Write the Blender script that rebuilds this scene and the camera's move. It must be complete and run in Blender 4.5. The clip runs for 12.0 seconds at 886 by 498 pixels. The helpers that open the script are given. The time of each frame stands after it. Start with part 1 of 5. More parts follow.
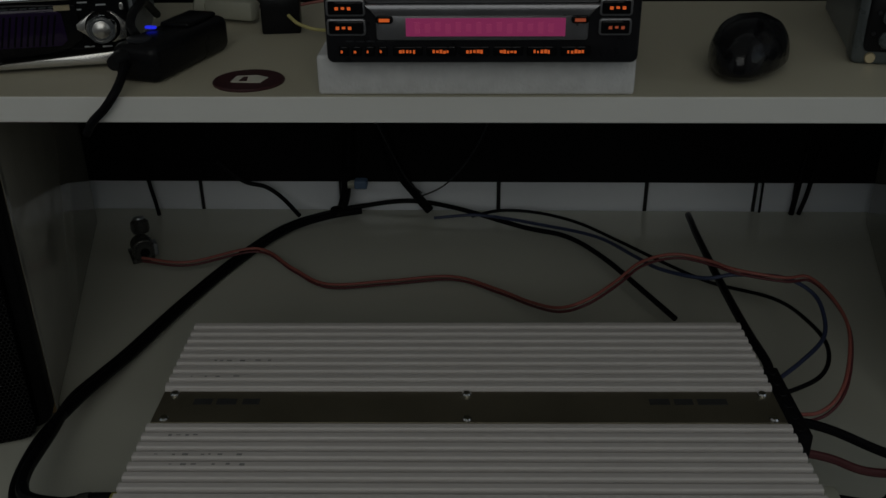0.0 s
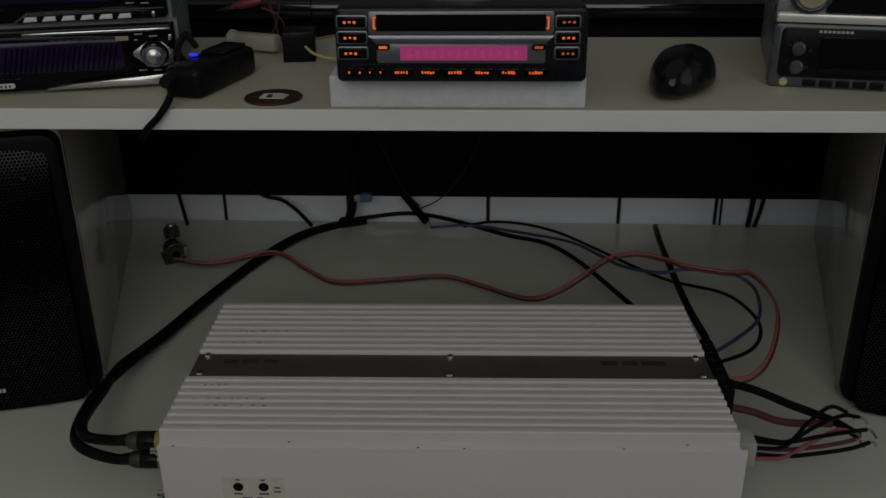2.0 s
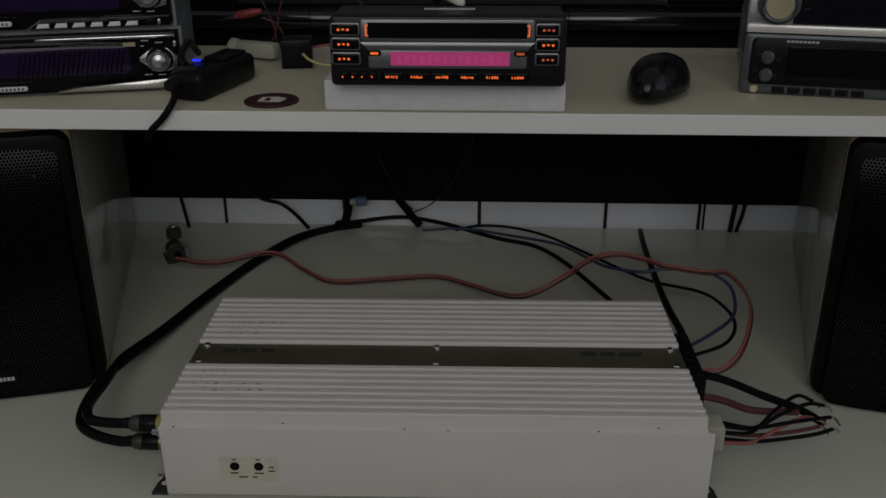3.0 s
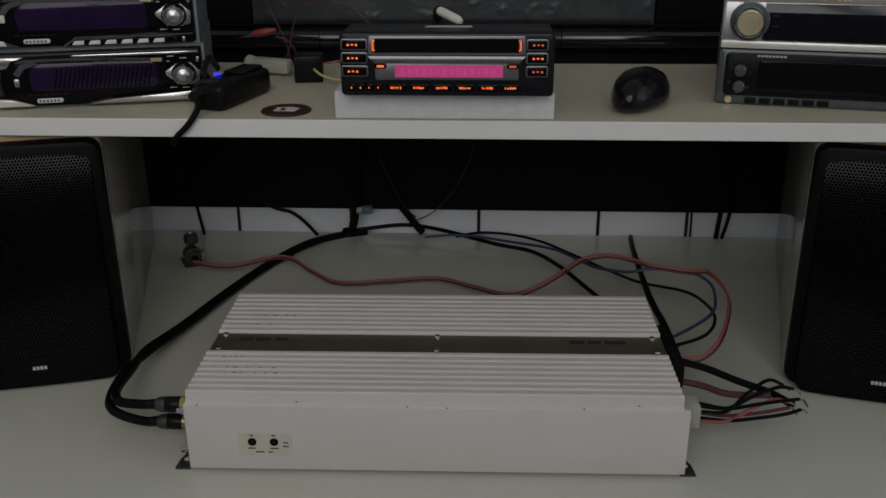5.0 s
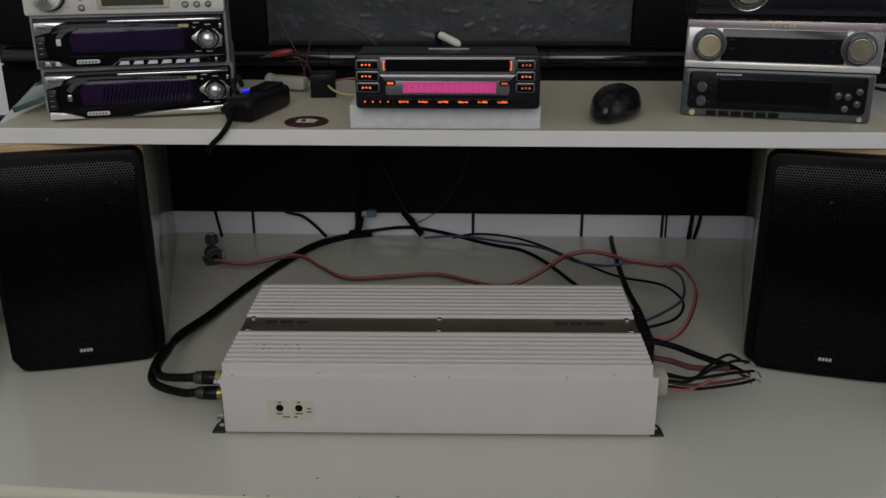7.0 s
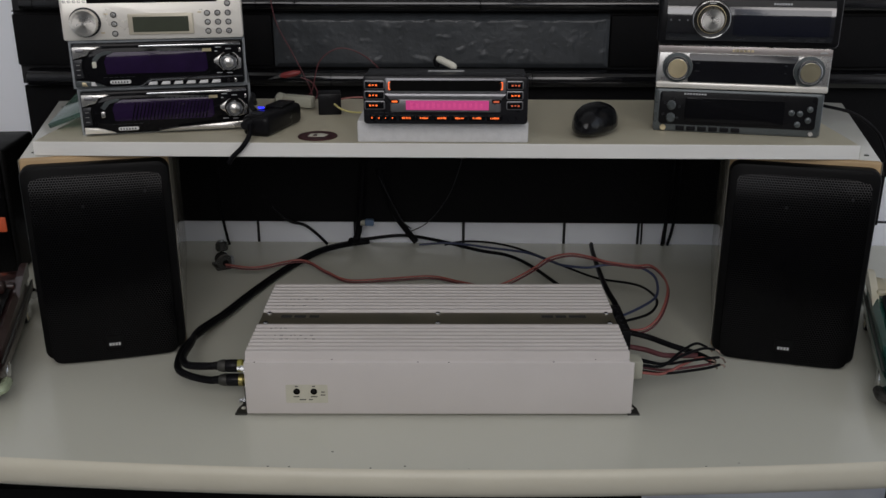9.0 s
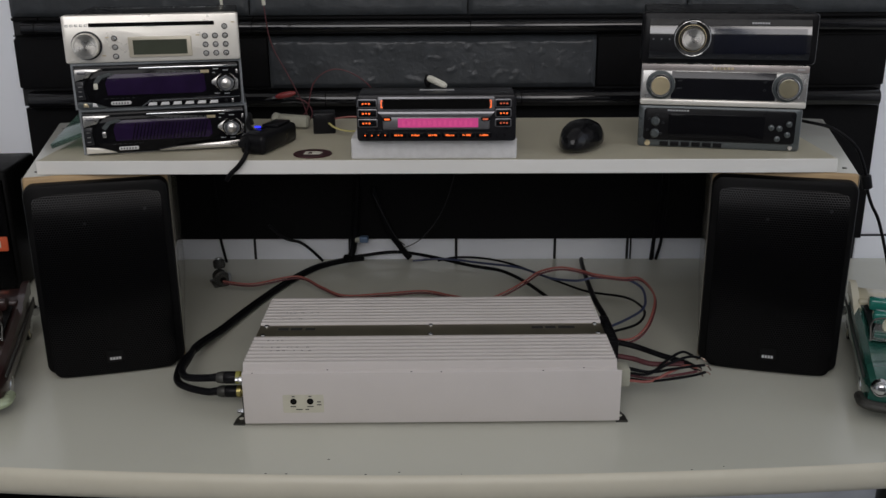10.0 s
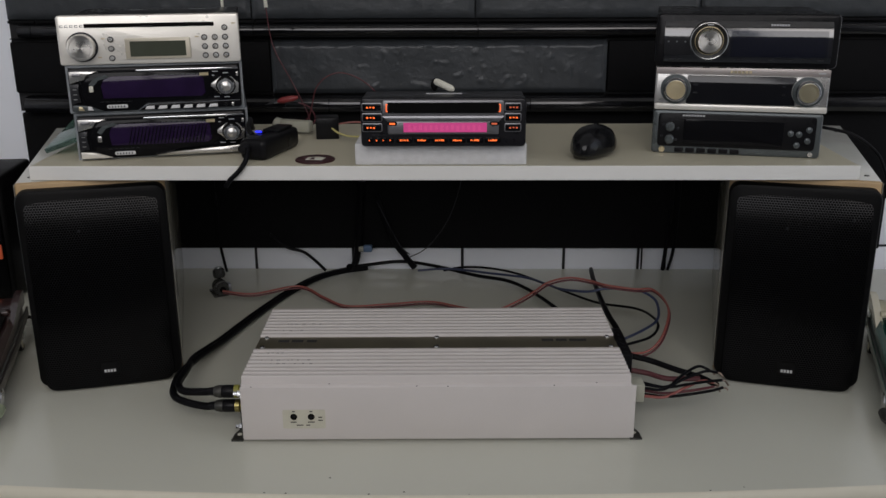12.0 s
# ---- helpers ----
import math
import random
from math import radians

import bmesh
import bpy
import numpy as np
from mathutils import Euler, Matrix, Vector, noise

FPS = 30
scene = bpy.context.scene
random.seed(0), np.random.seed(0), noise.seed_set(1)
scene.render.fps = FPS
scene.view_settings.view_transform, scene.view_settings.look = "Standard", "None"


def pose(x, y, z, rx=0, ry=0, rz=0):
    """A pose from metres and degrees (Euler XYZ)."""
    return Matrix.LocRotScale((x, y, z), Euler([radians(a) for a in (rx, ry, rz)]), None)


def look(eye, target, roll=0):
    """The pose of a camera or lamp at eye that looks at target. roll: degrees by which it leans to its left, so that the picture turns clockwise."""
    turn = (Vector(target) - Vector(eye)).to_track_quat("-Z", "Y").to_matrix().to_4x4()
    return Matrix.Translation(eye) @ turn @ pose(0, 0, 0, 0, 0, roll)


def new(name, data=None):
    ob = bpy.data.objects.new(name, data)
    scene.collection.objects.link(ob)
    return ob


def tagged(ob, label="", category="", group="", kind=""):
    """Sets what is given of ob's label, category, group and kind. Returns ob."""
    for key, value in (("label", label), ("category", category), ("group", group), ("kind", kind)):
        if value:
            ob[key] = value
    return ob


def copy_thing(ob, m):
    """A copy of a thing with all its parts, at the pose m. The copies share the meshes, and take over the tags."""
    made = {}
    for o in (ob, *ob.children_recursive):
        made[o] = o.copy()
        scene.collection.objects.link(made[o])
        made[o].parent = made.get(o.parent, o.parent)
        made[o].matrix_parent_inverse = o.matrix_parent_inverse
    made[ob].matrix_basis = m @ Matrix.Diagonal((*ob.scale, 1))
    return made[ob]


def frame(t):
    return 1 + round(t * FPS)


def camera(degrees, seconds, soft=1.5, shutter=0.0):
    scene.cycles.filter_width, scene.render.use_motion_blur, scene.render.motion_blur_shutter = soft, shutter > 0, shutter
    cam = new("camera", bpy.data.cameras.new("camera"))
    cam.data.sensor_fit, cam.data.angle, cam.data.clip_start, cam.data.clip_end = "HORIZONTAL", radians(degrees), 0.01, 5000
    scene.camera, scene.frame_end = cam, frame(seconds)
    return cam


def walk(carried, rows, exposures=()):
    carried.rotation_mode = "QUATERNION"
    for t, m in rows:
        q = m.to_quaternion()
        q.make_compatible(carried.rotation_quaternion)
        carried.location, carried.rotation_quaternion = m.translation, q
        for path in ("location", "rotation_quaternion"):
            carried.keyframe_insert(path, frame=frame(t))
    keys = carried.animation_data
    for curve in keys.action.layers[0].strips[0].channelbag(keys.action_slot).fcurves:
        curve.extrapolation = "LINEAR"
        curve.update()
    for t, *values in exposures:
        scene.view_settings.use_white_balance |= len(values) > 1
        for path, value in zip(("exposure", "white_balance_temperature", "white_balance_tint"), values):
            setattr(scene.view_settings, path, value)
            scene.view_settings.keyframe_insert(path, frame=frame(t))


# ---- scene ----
cam = camera(50.7, 12.0, soft=1.5)
PATH = [
    (0, (0.0542, 0.0087, 1.1850), (-0.0189, 1.7889, 0.2780), -0.7),
    (0.5, (0.0603, -0.0284, 1.1920), (-0.0154, 1.7679, 0.3150), -0.7),
    (1, (0.0675, -0.0656, 1.1970), (-0.0170, 1.7389, 0.3400), -0.7),
    (1.5, (0.0717, -0.0967, 1.2010), (-0.0186, 1.7149, 0.3600), -0.7),
    (2, (0.0751, -0.1248, 1.2040), (-0.0161, 1.6948, 0.3790), -0.6),
    (2.5, (0.0814, -0.1520, 1.2040), (-0.0115, 1.6747, 0.3950), -0.3),
    (3, (0.0881, -0.1681, 1.2060), (-0.0058, 1.6646, 0.4110), -0.3),
    (5, (0.0954, -0.2403, 1.2110), (-0.0080, 1.6116, 0.4630), -0.4),
    (5.5, (0.0926, -0.2713, 1.2180), (-0.0137, 1.5838, 0.4760), -0.3),
    (6, (0.0899, -0.3012, 1.2190), (-0.0174, 1.5548, 0.4830), -0.2),
    (6.5, (0.0891, -0.3372, 1.2280), (-0.0111, 1.5227, 0.5010), -0.4),
    (7, (0.0905, -0.3612, 1.2350), (0.0084, 1.5042, 0.5180), -0.3),
    (9, (0.0740, -0.4699, 1.2540), (0.0353, 1.4116, 0.5760), -0.0),
    (9.5, (0.0784, -0.4920, 1.2580), (0.0429, 1.3964, 0.6000), -0.2),
    (10, (0.0792, -0.5020, 1.2540), (0.0489, 1.3942, 0.6220), -0.4),
    (10.5, (0.0787, -0.4820, 1.2520), (0.0474, 1.4183, 0.6310), -0.3),
    (11, (0.0790, -0.4660, 1.2490), (0.0448, 1.4353, 0.6290), -0.2),
    (11.5, (0.0781, -0.4620, 1.2450), (0.0359, 1.4396, 0.6290), -0.3),
    (12, (0.0751, -0.4649, 1.2410), (0.0369, 1.4385, 0.6290), -0.3),
]
EXPOSURES = [(0.0, -1.62, 6500, 3), (1.0, -1.28, 6500, 4.5), (2.0, -0.99, 6500, 7.5), (3.0, -0.79, 6500, 9.5), (5.0, -0.40, 6500, 10), (6.0, -0.26, 6500, 11), (7.0, -0.16, 6500, 12), (9.0, -0.01, 6500, 12.5), (12.0, 0.03, 6500, 13)]
walk(cam, [(t, look(eye, target, roll)) for t, eye, target, roll in PATH], EXPOSURES)

# ---- daylight: overcast sky through the window behind the camera ----
world = bpy.data.worlds.new("sky")
scene.world = world
world.use_nodes = True
sky = world.node_tree.nodes.new("ShaderNodeTexSky")
sky.sky_type, sky.sun_disc, sky.sun_elevation, sky.sun_rotation = "NISHITA", False, radians(35), radians(160)
world.node_tree.links.new(sky.outputs[0], world.node_tree.nodes["Background"].inputs[0])
world.node_tree.nodes["Background"].inputs[1].default_value = 0.1
WINDOW = (-0.95, 0.95, 1.45, 2.85)         # x0, x1, z0, z1 in the wall behind the camera
SIDE = (-0.75, 0.55, 1.0, 2.3)           # y0, y1, z0, z1 in the wall to the east


def window_lamp(name, w, h, power, colour, m):
    lamp = bpy.data.lights.new(name, "AREA")
    lamp.shape, lamp.size, lamp.size_y, lamp.energy, lamp.color = "RECTANGLE", w, h, power, colour
    new(name, lamp).matrix_world = m


window_lamp("south_window_light", 1.20, 1.36, 14.2, (1.0, 0.965, 0.92), look((-0.33, -1.57, 2.15), (-0.33, 0.6, 1.2)))
window_lamp("south_window_light", 0.54, 1.36, 6.6, (1.0, 0.965, 0.92), look((0.66, -1.57, 2.15), (0.66, 0.6, 1.2)))
window_lamp("east_window_light", 1.26, 1.26, 3.0, (0.97, 0.97, 0.98), look((1.67, -0.10, 1.65), (0, 0.1, 1.3)))


# ---- materials ----
def mat(name, col, rough=0.5, metal=0.0, var=0.12, scale=30.0, bump=0.0, bscale=300.0, coat=0.0, glow=None, power=0.0, clear=0.0, ior=1.45, rvar=0.12, random=0.0, spec=0.5):
    m = bpy.data.materials.new(name)
    m.use_nodes = True
    nt = m.node_tree
    b = nt.nodes["Principled BSDF"]
    co = nt.nodes.new("ShaderNodeTexCoord")
    big = nt.nodes.new("ShaderNodeTexNoise")
    big.inputs["Scale"].default_value, big.inputs["Detail"].default_value = scale, 5
    nt.links.new(co.outputs["Object"], big.inputs["Vector"])
    ramp = nt.nodes.new("ShaderNodeMix")
    ramp.data_type = "RGBA"
    ramp.inputs[6].default_value = (*[c * (1 - var) for c in col], 1)
    ramp.inputs[7].default_value = (*[min(1, c * (1 + var)) for c in col], 1)
    nt.links.new(big.outputs["Fac"], ramp.inputs[0])
    out = ramp.outputs[2]
    if random:
        info = nt.nodes.new("ShaderNodeObjectInfo")
        hsv = nt.nodes.new("ShaderNodeHueSaturation")
        mr = nt.nodes.new("ShaderNodeMapRange")
        mr.inputs[3].default_value, mr.inputs[4].default_value = 1 - random, 1 + random
        nt.links.new(info.outputs["Random"], mr.inputs[0])
        nt.links.new(mr.outputs[0], hsv.inputs["Value"])
        nt.links.new(out, hsv.inputs["Color"])
        out = hsv.outputs[0]
    nt.links.new(out, b.inputs["Base Color"])
    fine = nt.nodes.new("ShaderNodeTexNoise")
    fine.inputs["Scale"].default_value, fine.inputs["Detail"].default_value = bscale, 4
    nt.links.new(co.outputs["Object"], fine.inputs["Vector"])
    mr2 = nt.nodes.new("ShaderNodeMapRange")
    mr2.inputs[3].default_value, mr2.inputs[4].default_value = max(0.01, rough - rvar), min(1, rough + rvar)
    nt.links.new(big.outputs["Fac"], mr2.inputs[0])
    nt.links.new(mr2.outputs[0], b.inputs["Roughness"])
    if bump:
        bp = nt.nodes.new("ShaderNodeBump")
        bp.inputs["Strength"].default_value, bp.inputs["Distance"].default_value = bump, 0.001
        nt.links.new(fine.outputs["Fac"], bp.inputs["Height"])
        nt.links.new(bp.outputs[0], b.inputs["Normal"])
    b.inputs["Metallic"].default_value = metal
    b.inputs["Specular IOR Level"].default_value = spec
    b.inputs["IOR"].default_value = ior
    b.inputs["Coat Weight"].default_value = coat
    b.inputs["Coat Roughness"].default_value = 0.08
    b.inputs["Transmission Weight"].default_value = clear
    if glow:
        b.inputs["Emission Color"].default_value, b.inputs["Emission Strength"].default_value = (*glow, 1), power
    return m


TABLE = mat("glossy_off_white_laminate", (0.528, 0.532, 0.462), 0.17, var=0.06, scale=4, bump=0.02, bscale=60, rvar=0.05)
TABLE_EDGE = mat("off_white_edge_band", (0.58, 0.555, 0.455), 0.35, var=0.06, scale=18, bump=0.05)
SHELF_TOP = mat("cream_laminate", (0.50, 0.47, 0.36), 0.42, var=0.06, scale=7, bump=0.05, bscale=150)
SHELF_EDGE = mat("white_edge_band", (0.72, 0.72, 0.69), 0.4, var=0.05, scale=20, bump=0.05)
WALL = mat("white_wall_paint", (0.82, 0.85, 0.90), 0.7, var=0.04, scale=3, bump=0.15, bscale=120)
# for the unseen south wall, grey set to cut bounce and reflections
WALL_DIMMED = mat("dimmed_wall_grey", (0.32, 0.32, 0.32), 0.7, var=0.05, scale=3, bump=0.15, bscale=120)
TILE_WHITE = mat("white_glazed_tile", (0.82, 0.85, 0.90), 0.18, var=0.03, scale=9, bump=0.03, bscale=40, random=0.03)
GROUT_BLACK = mat("black_grout", (0.012, 0.012, 0.013), 0.8, bump=0.3)
TILE_BLACK = mat("black_glazed_tile", (0.005, 0.005, 0.006), 0.08, var=0.3, scale=14, bump=0.10, bscale=45, random=0.2, rvar=0.03, spec=0.65)
BOARD_BLACK = mat("matt_black_board", (0.0055, 0.0055, 0.006), 0.7, var=0.35, scale=20, bump=0.3, bscale=160, spec=0.1)
TILE_RELIEF = mat("rough_black_painted_tile", (0.036, 0.040, 0.044), 0.36, var=0.35, scale=45, bump=0.7, bscale=130, random=0.15, spec=0.5)
FLOOR = mat("blue_grey_vinyl_floor", (0.17, 0.19, 0.205), 0.45, var=0.08, scale=5, bump=0.1)
CEILING = mat("ceiling_paint", (0.8, 0.8, 0.79), 0.8, var=0.02, scale=3, bump=0.1)
AMP_WHITE = mat("white_powder_coat", (0.56, 0.53, 0.51), 0.42, var=0.06, scale=16, bump=0.12, bscale=700)
AMP_BAND = mat("tarnished_bronze_aluminium", (0.205, 0.185, 0.135), 0.36, metal=0.75, var=0.25, scale=22, bump=0.1, bscale=400)
FAINT = mat("almost_gone_print", (0.24, 0.235, 0.23), 0.6, var=0.5, scale=300)
PRINT = mat("worn_black_print", (0.025, 0.025, 0.025), 0.6, var=0.5, scale=300)
STEEL_DARK = mat("dark_worn_steel", (0.06, 0.06, 0.055), 0.45, metal=0.6, var=0.5, scale=90, bump=0.2)
CHROME = mat("chrome", (0.62, 0.63, 0.64), 0.14, metal=1.0, var=0.08, scale=60)
BRASS = mat("gold_plated_brass", (0.34, 0.29, 0.11), 0.3, metal=0.9, var=0.2, scale=120)
RUBBER = mat("black_rubber", (0.007, 0.007, 0.008), 0.5, var=0.3, scale=60, bump=0.1, spec=0.2)
WIRE_RED = mat("red_wire_sheath", (0.27, 0.085, 0.070), 0.42, var=0.2, scale=40)
WIRE_DARK_RED = mat("dark_red_wire_sheath", (0.085, 0.02, 0.024), 0.45, var=0.2, scale=40)
WIRE_BLUE = mat("blue_wire_sheath", (0.030, 0.040, 0.085), 0.42, var=0.2, scale=40)
WIRE_BLACK = mat("black_wire_sheath", (0.004, 0.004, 0.005), 0.42, var=0.3, scale=40, spec=0.1)
WIRE_YELLOW = mat("yellow_wire_sheath", (0.5, 0.45, 0.18), 0.45)
COPPER = mat("bare_tinned_wire_end", (0.28, 0.22, 0.18), 0.4, metal=0.8, var=0.4, scale=200)
NYLON = mat("milky_nylon_connector", (0.45, 0.45, 0.37), 0.4, var=0.1, scale=60, clear=0.25)
YELLOW_RING = mat("yellow_plastic_ring", (0.28, 0.27, 0.06), 0.4)
SMOKED = mat("smoked_grey_plastic", (0.08, 0.08, 0.075), 0.22, var=0.3, scale=120, clear=0.6)
LABEL = mat("yellowed_paper_label", (0.58, 0.57, 0.49), 0.55, var=0.12, scale=60)
HOLE = mat("dark_hole", (0.004, 0.004, 0.004), 0.7, spec=0.05)
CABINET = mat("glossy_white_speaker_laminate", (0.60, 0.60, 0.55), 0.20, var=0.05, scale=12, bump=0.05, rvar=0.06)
# stone-grey sides, base darkened to suit the black board reflected in them
SIDE_LAMINATE = mat("glossy_darkened_stone_laminate", (0.29, 0.275, 0.235), 0.10, var=0.12, scale=25, bump=0.03, rvar=0.03, spec=0.8)
BEECH = mat("beech_edge_veneer", (0.42, 0.29, 0.15), 0.5, var=0.2, scale=30, bump=0.2)
GRILLE_FRAME = mat("matt_black_plastic", (0.0035, 0.0035, 0.0037), 0.48, var=0.2, scale=30, bump=0.15, bscale=900, spec=0.12)
SILVER_INK = mat("silver_ink", (0.55, 0.56, 0.57), 0.35, metal=0.4, var=0.1)
FOAM = mat("white_polyethylene_foam", (0.62, 0.62, 0.62), 0.85, var=0.14, scale=120, bump=0.7, bscale=420)
BLACK_PLASTIC = mat("black_plastic", (0.006, 0.006, 0.007), 0.30, var=0.2, scale=30, bump=0.08, bscale=700, spec=0.16)
BLACK_GLOSS = mat("glossy_black_plastic", (0.005, 0.005, 0.006), 0.07, var=0.2, scale=20, rvar=0.03, spec=0.14)
DARK_GREY = mat("dark_grey_plastic", (0.022, 0.023, 0.026), 0.33, var=0.15, scale=40, bump=0.05, spec=0.3)
SLEEVE = mat("galvanised_sleeve", (0.28, 0.30, 0.315), 0.42, metal=0.75, var=0.25, scale=40, bump=0.08)
GUNMETAL = mat("gunmetal_plastic", (0.085, 0.097, 0.10), 0.3, metal=0.35, var=0.15, scale=50)
CHAMPAGNE = mat("champagne_aluminium", (0.76, 0.735, 0.675), 0.30, metal=0.35, var=0.05, scale=25, bump=0.04, bscale=900)
SATIN = mat("brushed_aluminium", (0.56, 0.55, 0.53), 0.28, metal=0.9, var=0.1, scale=60)
GOLD_KNOB = mat("brushed_gold_knob", (0.60, 0.51, 0.33), 0.34, metal=0.7, var=0.1, scale=60)
RADIAL = mat("radially_brushed_aluminium", (0.60, 0.585, 0.55), 0.30, metal=1.0, var=0.08, scale=60)
tangent = RADIAL.node_tree.nodes.new("ShaderNodeTangent")
tangent.direction_type, tangent.axis = "RADIAL", "Y"
RADIAL.node_tree.links.new(tangent.outputs[0], RADIAL.node_tree.nodes["Principled BSDF"].inputs["Tangent"])
RADIAL.node_tree.nodes["Principled BSDF"].inputs["Anisotropic"].default_value = 0.85
OLIVE_KNOB = mat("brushed_olive_knob", (0.40, 0.36, 0.25), 0.3, metal=0.8, var=0.1, scale=60)
LCD = mat("grey_green_lcd", (0.055, 0.062, 0.045), 0.14, var=0.1, scale=80)
PURPLE = mat("dark_purple_display", (0.016, 0.0075, 0.032), 0.10, var=0.6, scale=38, rvar=0.03, spec=0.3)
BUTTON_WHITE = mat("white_button", (0.6, 0.6, 0.6), 0.35)
MAGENTA = mat("lit_magenta_display", (0.2, 0.02, 0.08), 0.3, glow=(0.64, 0.070, 0.260), power=0.60)
ORANGE = mat("lit_orange_mark", (0.3, 0.05, 0.01), 0.4, glow=(1.0, 0.16, 0.03), power=1.3)
ORANGE_DIM = mat("dim_orange_mark", (0.3, 0.05, 0.01), 0.4, glow=(0.8, 0.16, 0.08), power=0.55)
BEZEL = mat("silver_grey_bezel", (0.20, 0.20, 0.21), 0.32, metal=0.7, var=0.15, scale=50)
BLUE_LED = mat("lit_blue_led", (0.02, 0.02, 0.3), 0.3, glow=(0.02, 0.03, 1.0), power=2.0)
MAROON = mat("maroon_disc", (0.04, 0.010, 0.013), 0.4, var=0.2, scale=50)
GLASS_GREEN = mat("green_tinted_glass", (0.30, 0.52, 0.44), 0.06, clear=0.85, ior=1.5)
GLASS = mat("clear_plastic_screen", (0.85, 0.88, 0.85), 0.05, clear=0.95, ior=1.2)
TEAL = mat("teal_enamel", (0.02, 0.19, 0.15), 0.14, var=0.08, scale=30, coat=0.6)
CREAM = mat("cream_enamel", (0.58, 0.54, 0.40), 0.2, var=0.06, scale=30, coat=0.4)
OXBLOOD = mat("oxblood_enamel", (0.026, 0.010, 0.009), 0.35, var=0.15, scale=30, coat=0.5)
DEEP_GREEN = mat("deep_green_enamel", (0.018, 0.085, 0.065), 0.16, var=0.15, scale=40, coat=0.6)
SMOKE_TEAL = mat("smoky_teal_enamel", (0.07, 0.13, 0.11), 0.2, var=0.2, scale=60, coat=0.4)
PALE_GREEN = mat("pale_green_plated_plastic", (0.38, 0.44, 0.30), 0.3, metal=0.3, var=0.2, scale=80)
DUSTY = mat("dusty_brown_enamel", (0.06, 0.05, 0.047), 0.5, var=0.3, scale=70)
BADGE_ORANGE = mat("orange_badge", (0.55, 0.09, 0.03), 0.45)
CLIP_RED = mat("red_plastic_boot", (0.22, 0.03, 0.03), 0.4)


def perforated(name, base, pitch):
    """Black sheet with round holes on a hexagonal lattice."""
    m = mat(name, base, 0.22, var=0.02, scale=30, rvar=0.01, spec=0.2)
    nt = m.node_tree
    b = nt.nodes["Principled BSDF"]
    co = nt.nodes.new("ShaderNodeTexCoord")
    sep = nt.nodes.new("ShaderNodeSeparateXYZ")
    nt.links.new(co.outputs["Object"], sep.inputs[0])

    def op(kind, a, c=0.0):
        n = nt.nodes.new("ShaderNodeMath")
        n.operation = kind
        for k, v in enumerate((a, c)):
            if isinstance(v, (int, float)):
                n.inputs[k].default_value = v
            else:
                nt.links.new(v, n.inputs[k])
        return n.outputs[0]

    def lattice(shift):
        u = op("PINGPONG", op("ADD", op("DIVIDE", sep.outputs[0], pitch), shift), 0.5)
        v = op("PINGPONG", op("ADD", op("DIVIDE", sep.outputs[2], pitch * 1.732), shift), 0.5)
        v = op("MULTIPLY", v, 1.732)
        return op("SQRT", op("ADD", op("MULTIPLY", u, u), op("MULTIPLY", v, v)))
    hole = op("LESS_THAN", op("MINIMUM", lattice(0.0), lattice(0.5)), 0.36)
    old = b.inputs["Base Color"].links[0].from_socket
    mix = nt.nodes.new("ShaderNodeMix")
    mix.data_type = "RGBA"
    nt.links.new(hole, mix.inputs[0])
    nt.links.new(old, mix.inputs[6])
    mix.inputs[7].default_value = (0.001, 0.001, 0.001, 1)
    nt.links.new(mix.outputs[2], b.inputs["Base Color"])
    bp = nt.nodes.new("ShaderNodeBump")
    bp.inputs["Strength"].default_value, bp.inputs["Distance"].default_value, bp.invert = 0.2, 0.001, True
    nt.links.new(hole, bp.inputs["Height"])
    nt.links.new(bp.outputs[0], b.inputs["Normal"])
    spec = nt.nodes.new("ShaderNodeMapRange")
    spec.inputs[3].default_value, spec.inputs[4].default_value = 0.17, 0.0
    nt.links.new(hole, spec.inputs[0])
    nt.links.new(spec.outputs[0], b.inputs["Specular IOR Level"])
    return m


MESH_BLACK = perforated("perforated_black_steel", (0.003, 0.003, 0.0035), 0.0030)


# ---- builders ----
def thing(name, m, label, category, group="", kind=""):
    ob = new(name)
    ob.empty_display_size = 0.02
    ob.matrix_basis = m
    return tagged(ob, label, category, group, kind)


def part(name, bm, material, parent=None, label="", smooth=True):
    me = bpy.data.meshes.new(name)
    bmesh.ops.recalc_face_normals(bm, faces=bm.faces)
    bm.to_mesh(me)
    bm.free()
    me.materials.append(material)
    if smooth:
        me.shade_smooth()
        me.set_sharp_from_angle(angle=radians(35))
    ob = new(name, me)
    ob.parent = parent
    return tagged(ob, label)


def single(name, bm, material, m, label, category, group="", kind="", smooth=True):
    ob = part(name, bm, material, None, "", smooth)
    ob.matrix_basis = m
    return tagged(ob, label, category, group, kind)


def box(x0, x1, y0, y1, z0, z1, bev=0.0, seg=2, bm=None):
    bm = bm or bmesh.new()
    vs = bmesh.ops.create_cube(bm, size=1)["verts"]
    for v in vs:
        v.co = ((x0 + x1) / 2 + v.co.x * (x1 - x0), (y0 + y1) / 2 + v.co.y * (y1 - y0), (z0 + z1) / 2 + v.co.z * (z1 - z0))
    if bev:
        es = list({e for v in vs for e in v.link_edges})
        bmesh.ops.bevel(bm, geom=es, offset=bev, segments=seg, affect="EDGES", profile=0.5)
    return bm


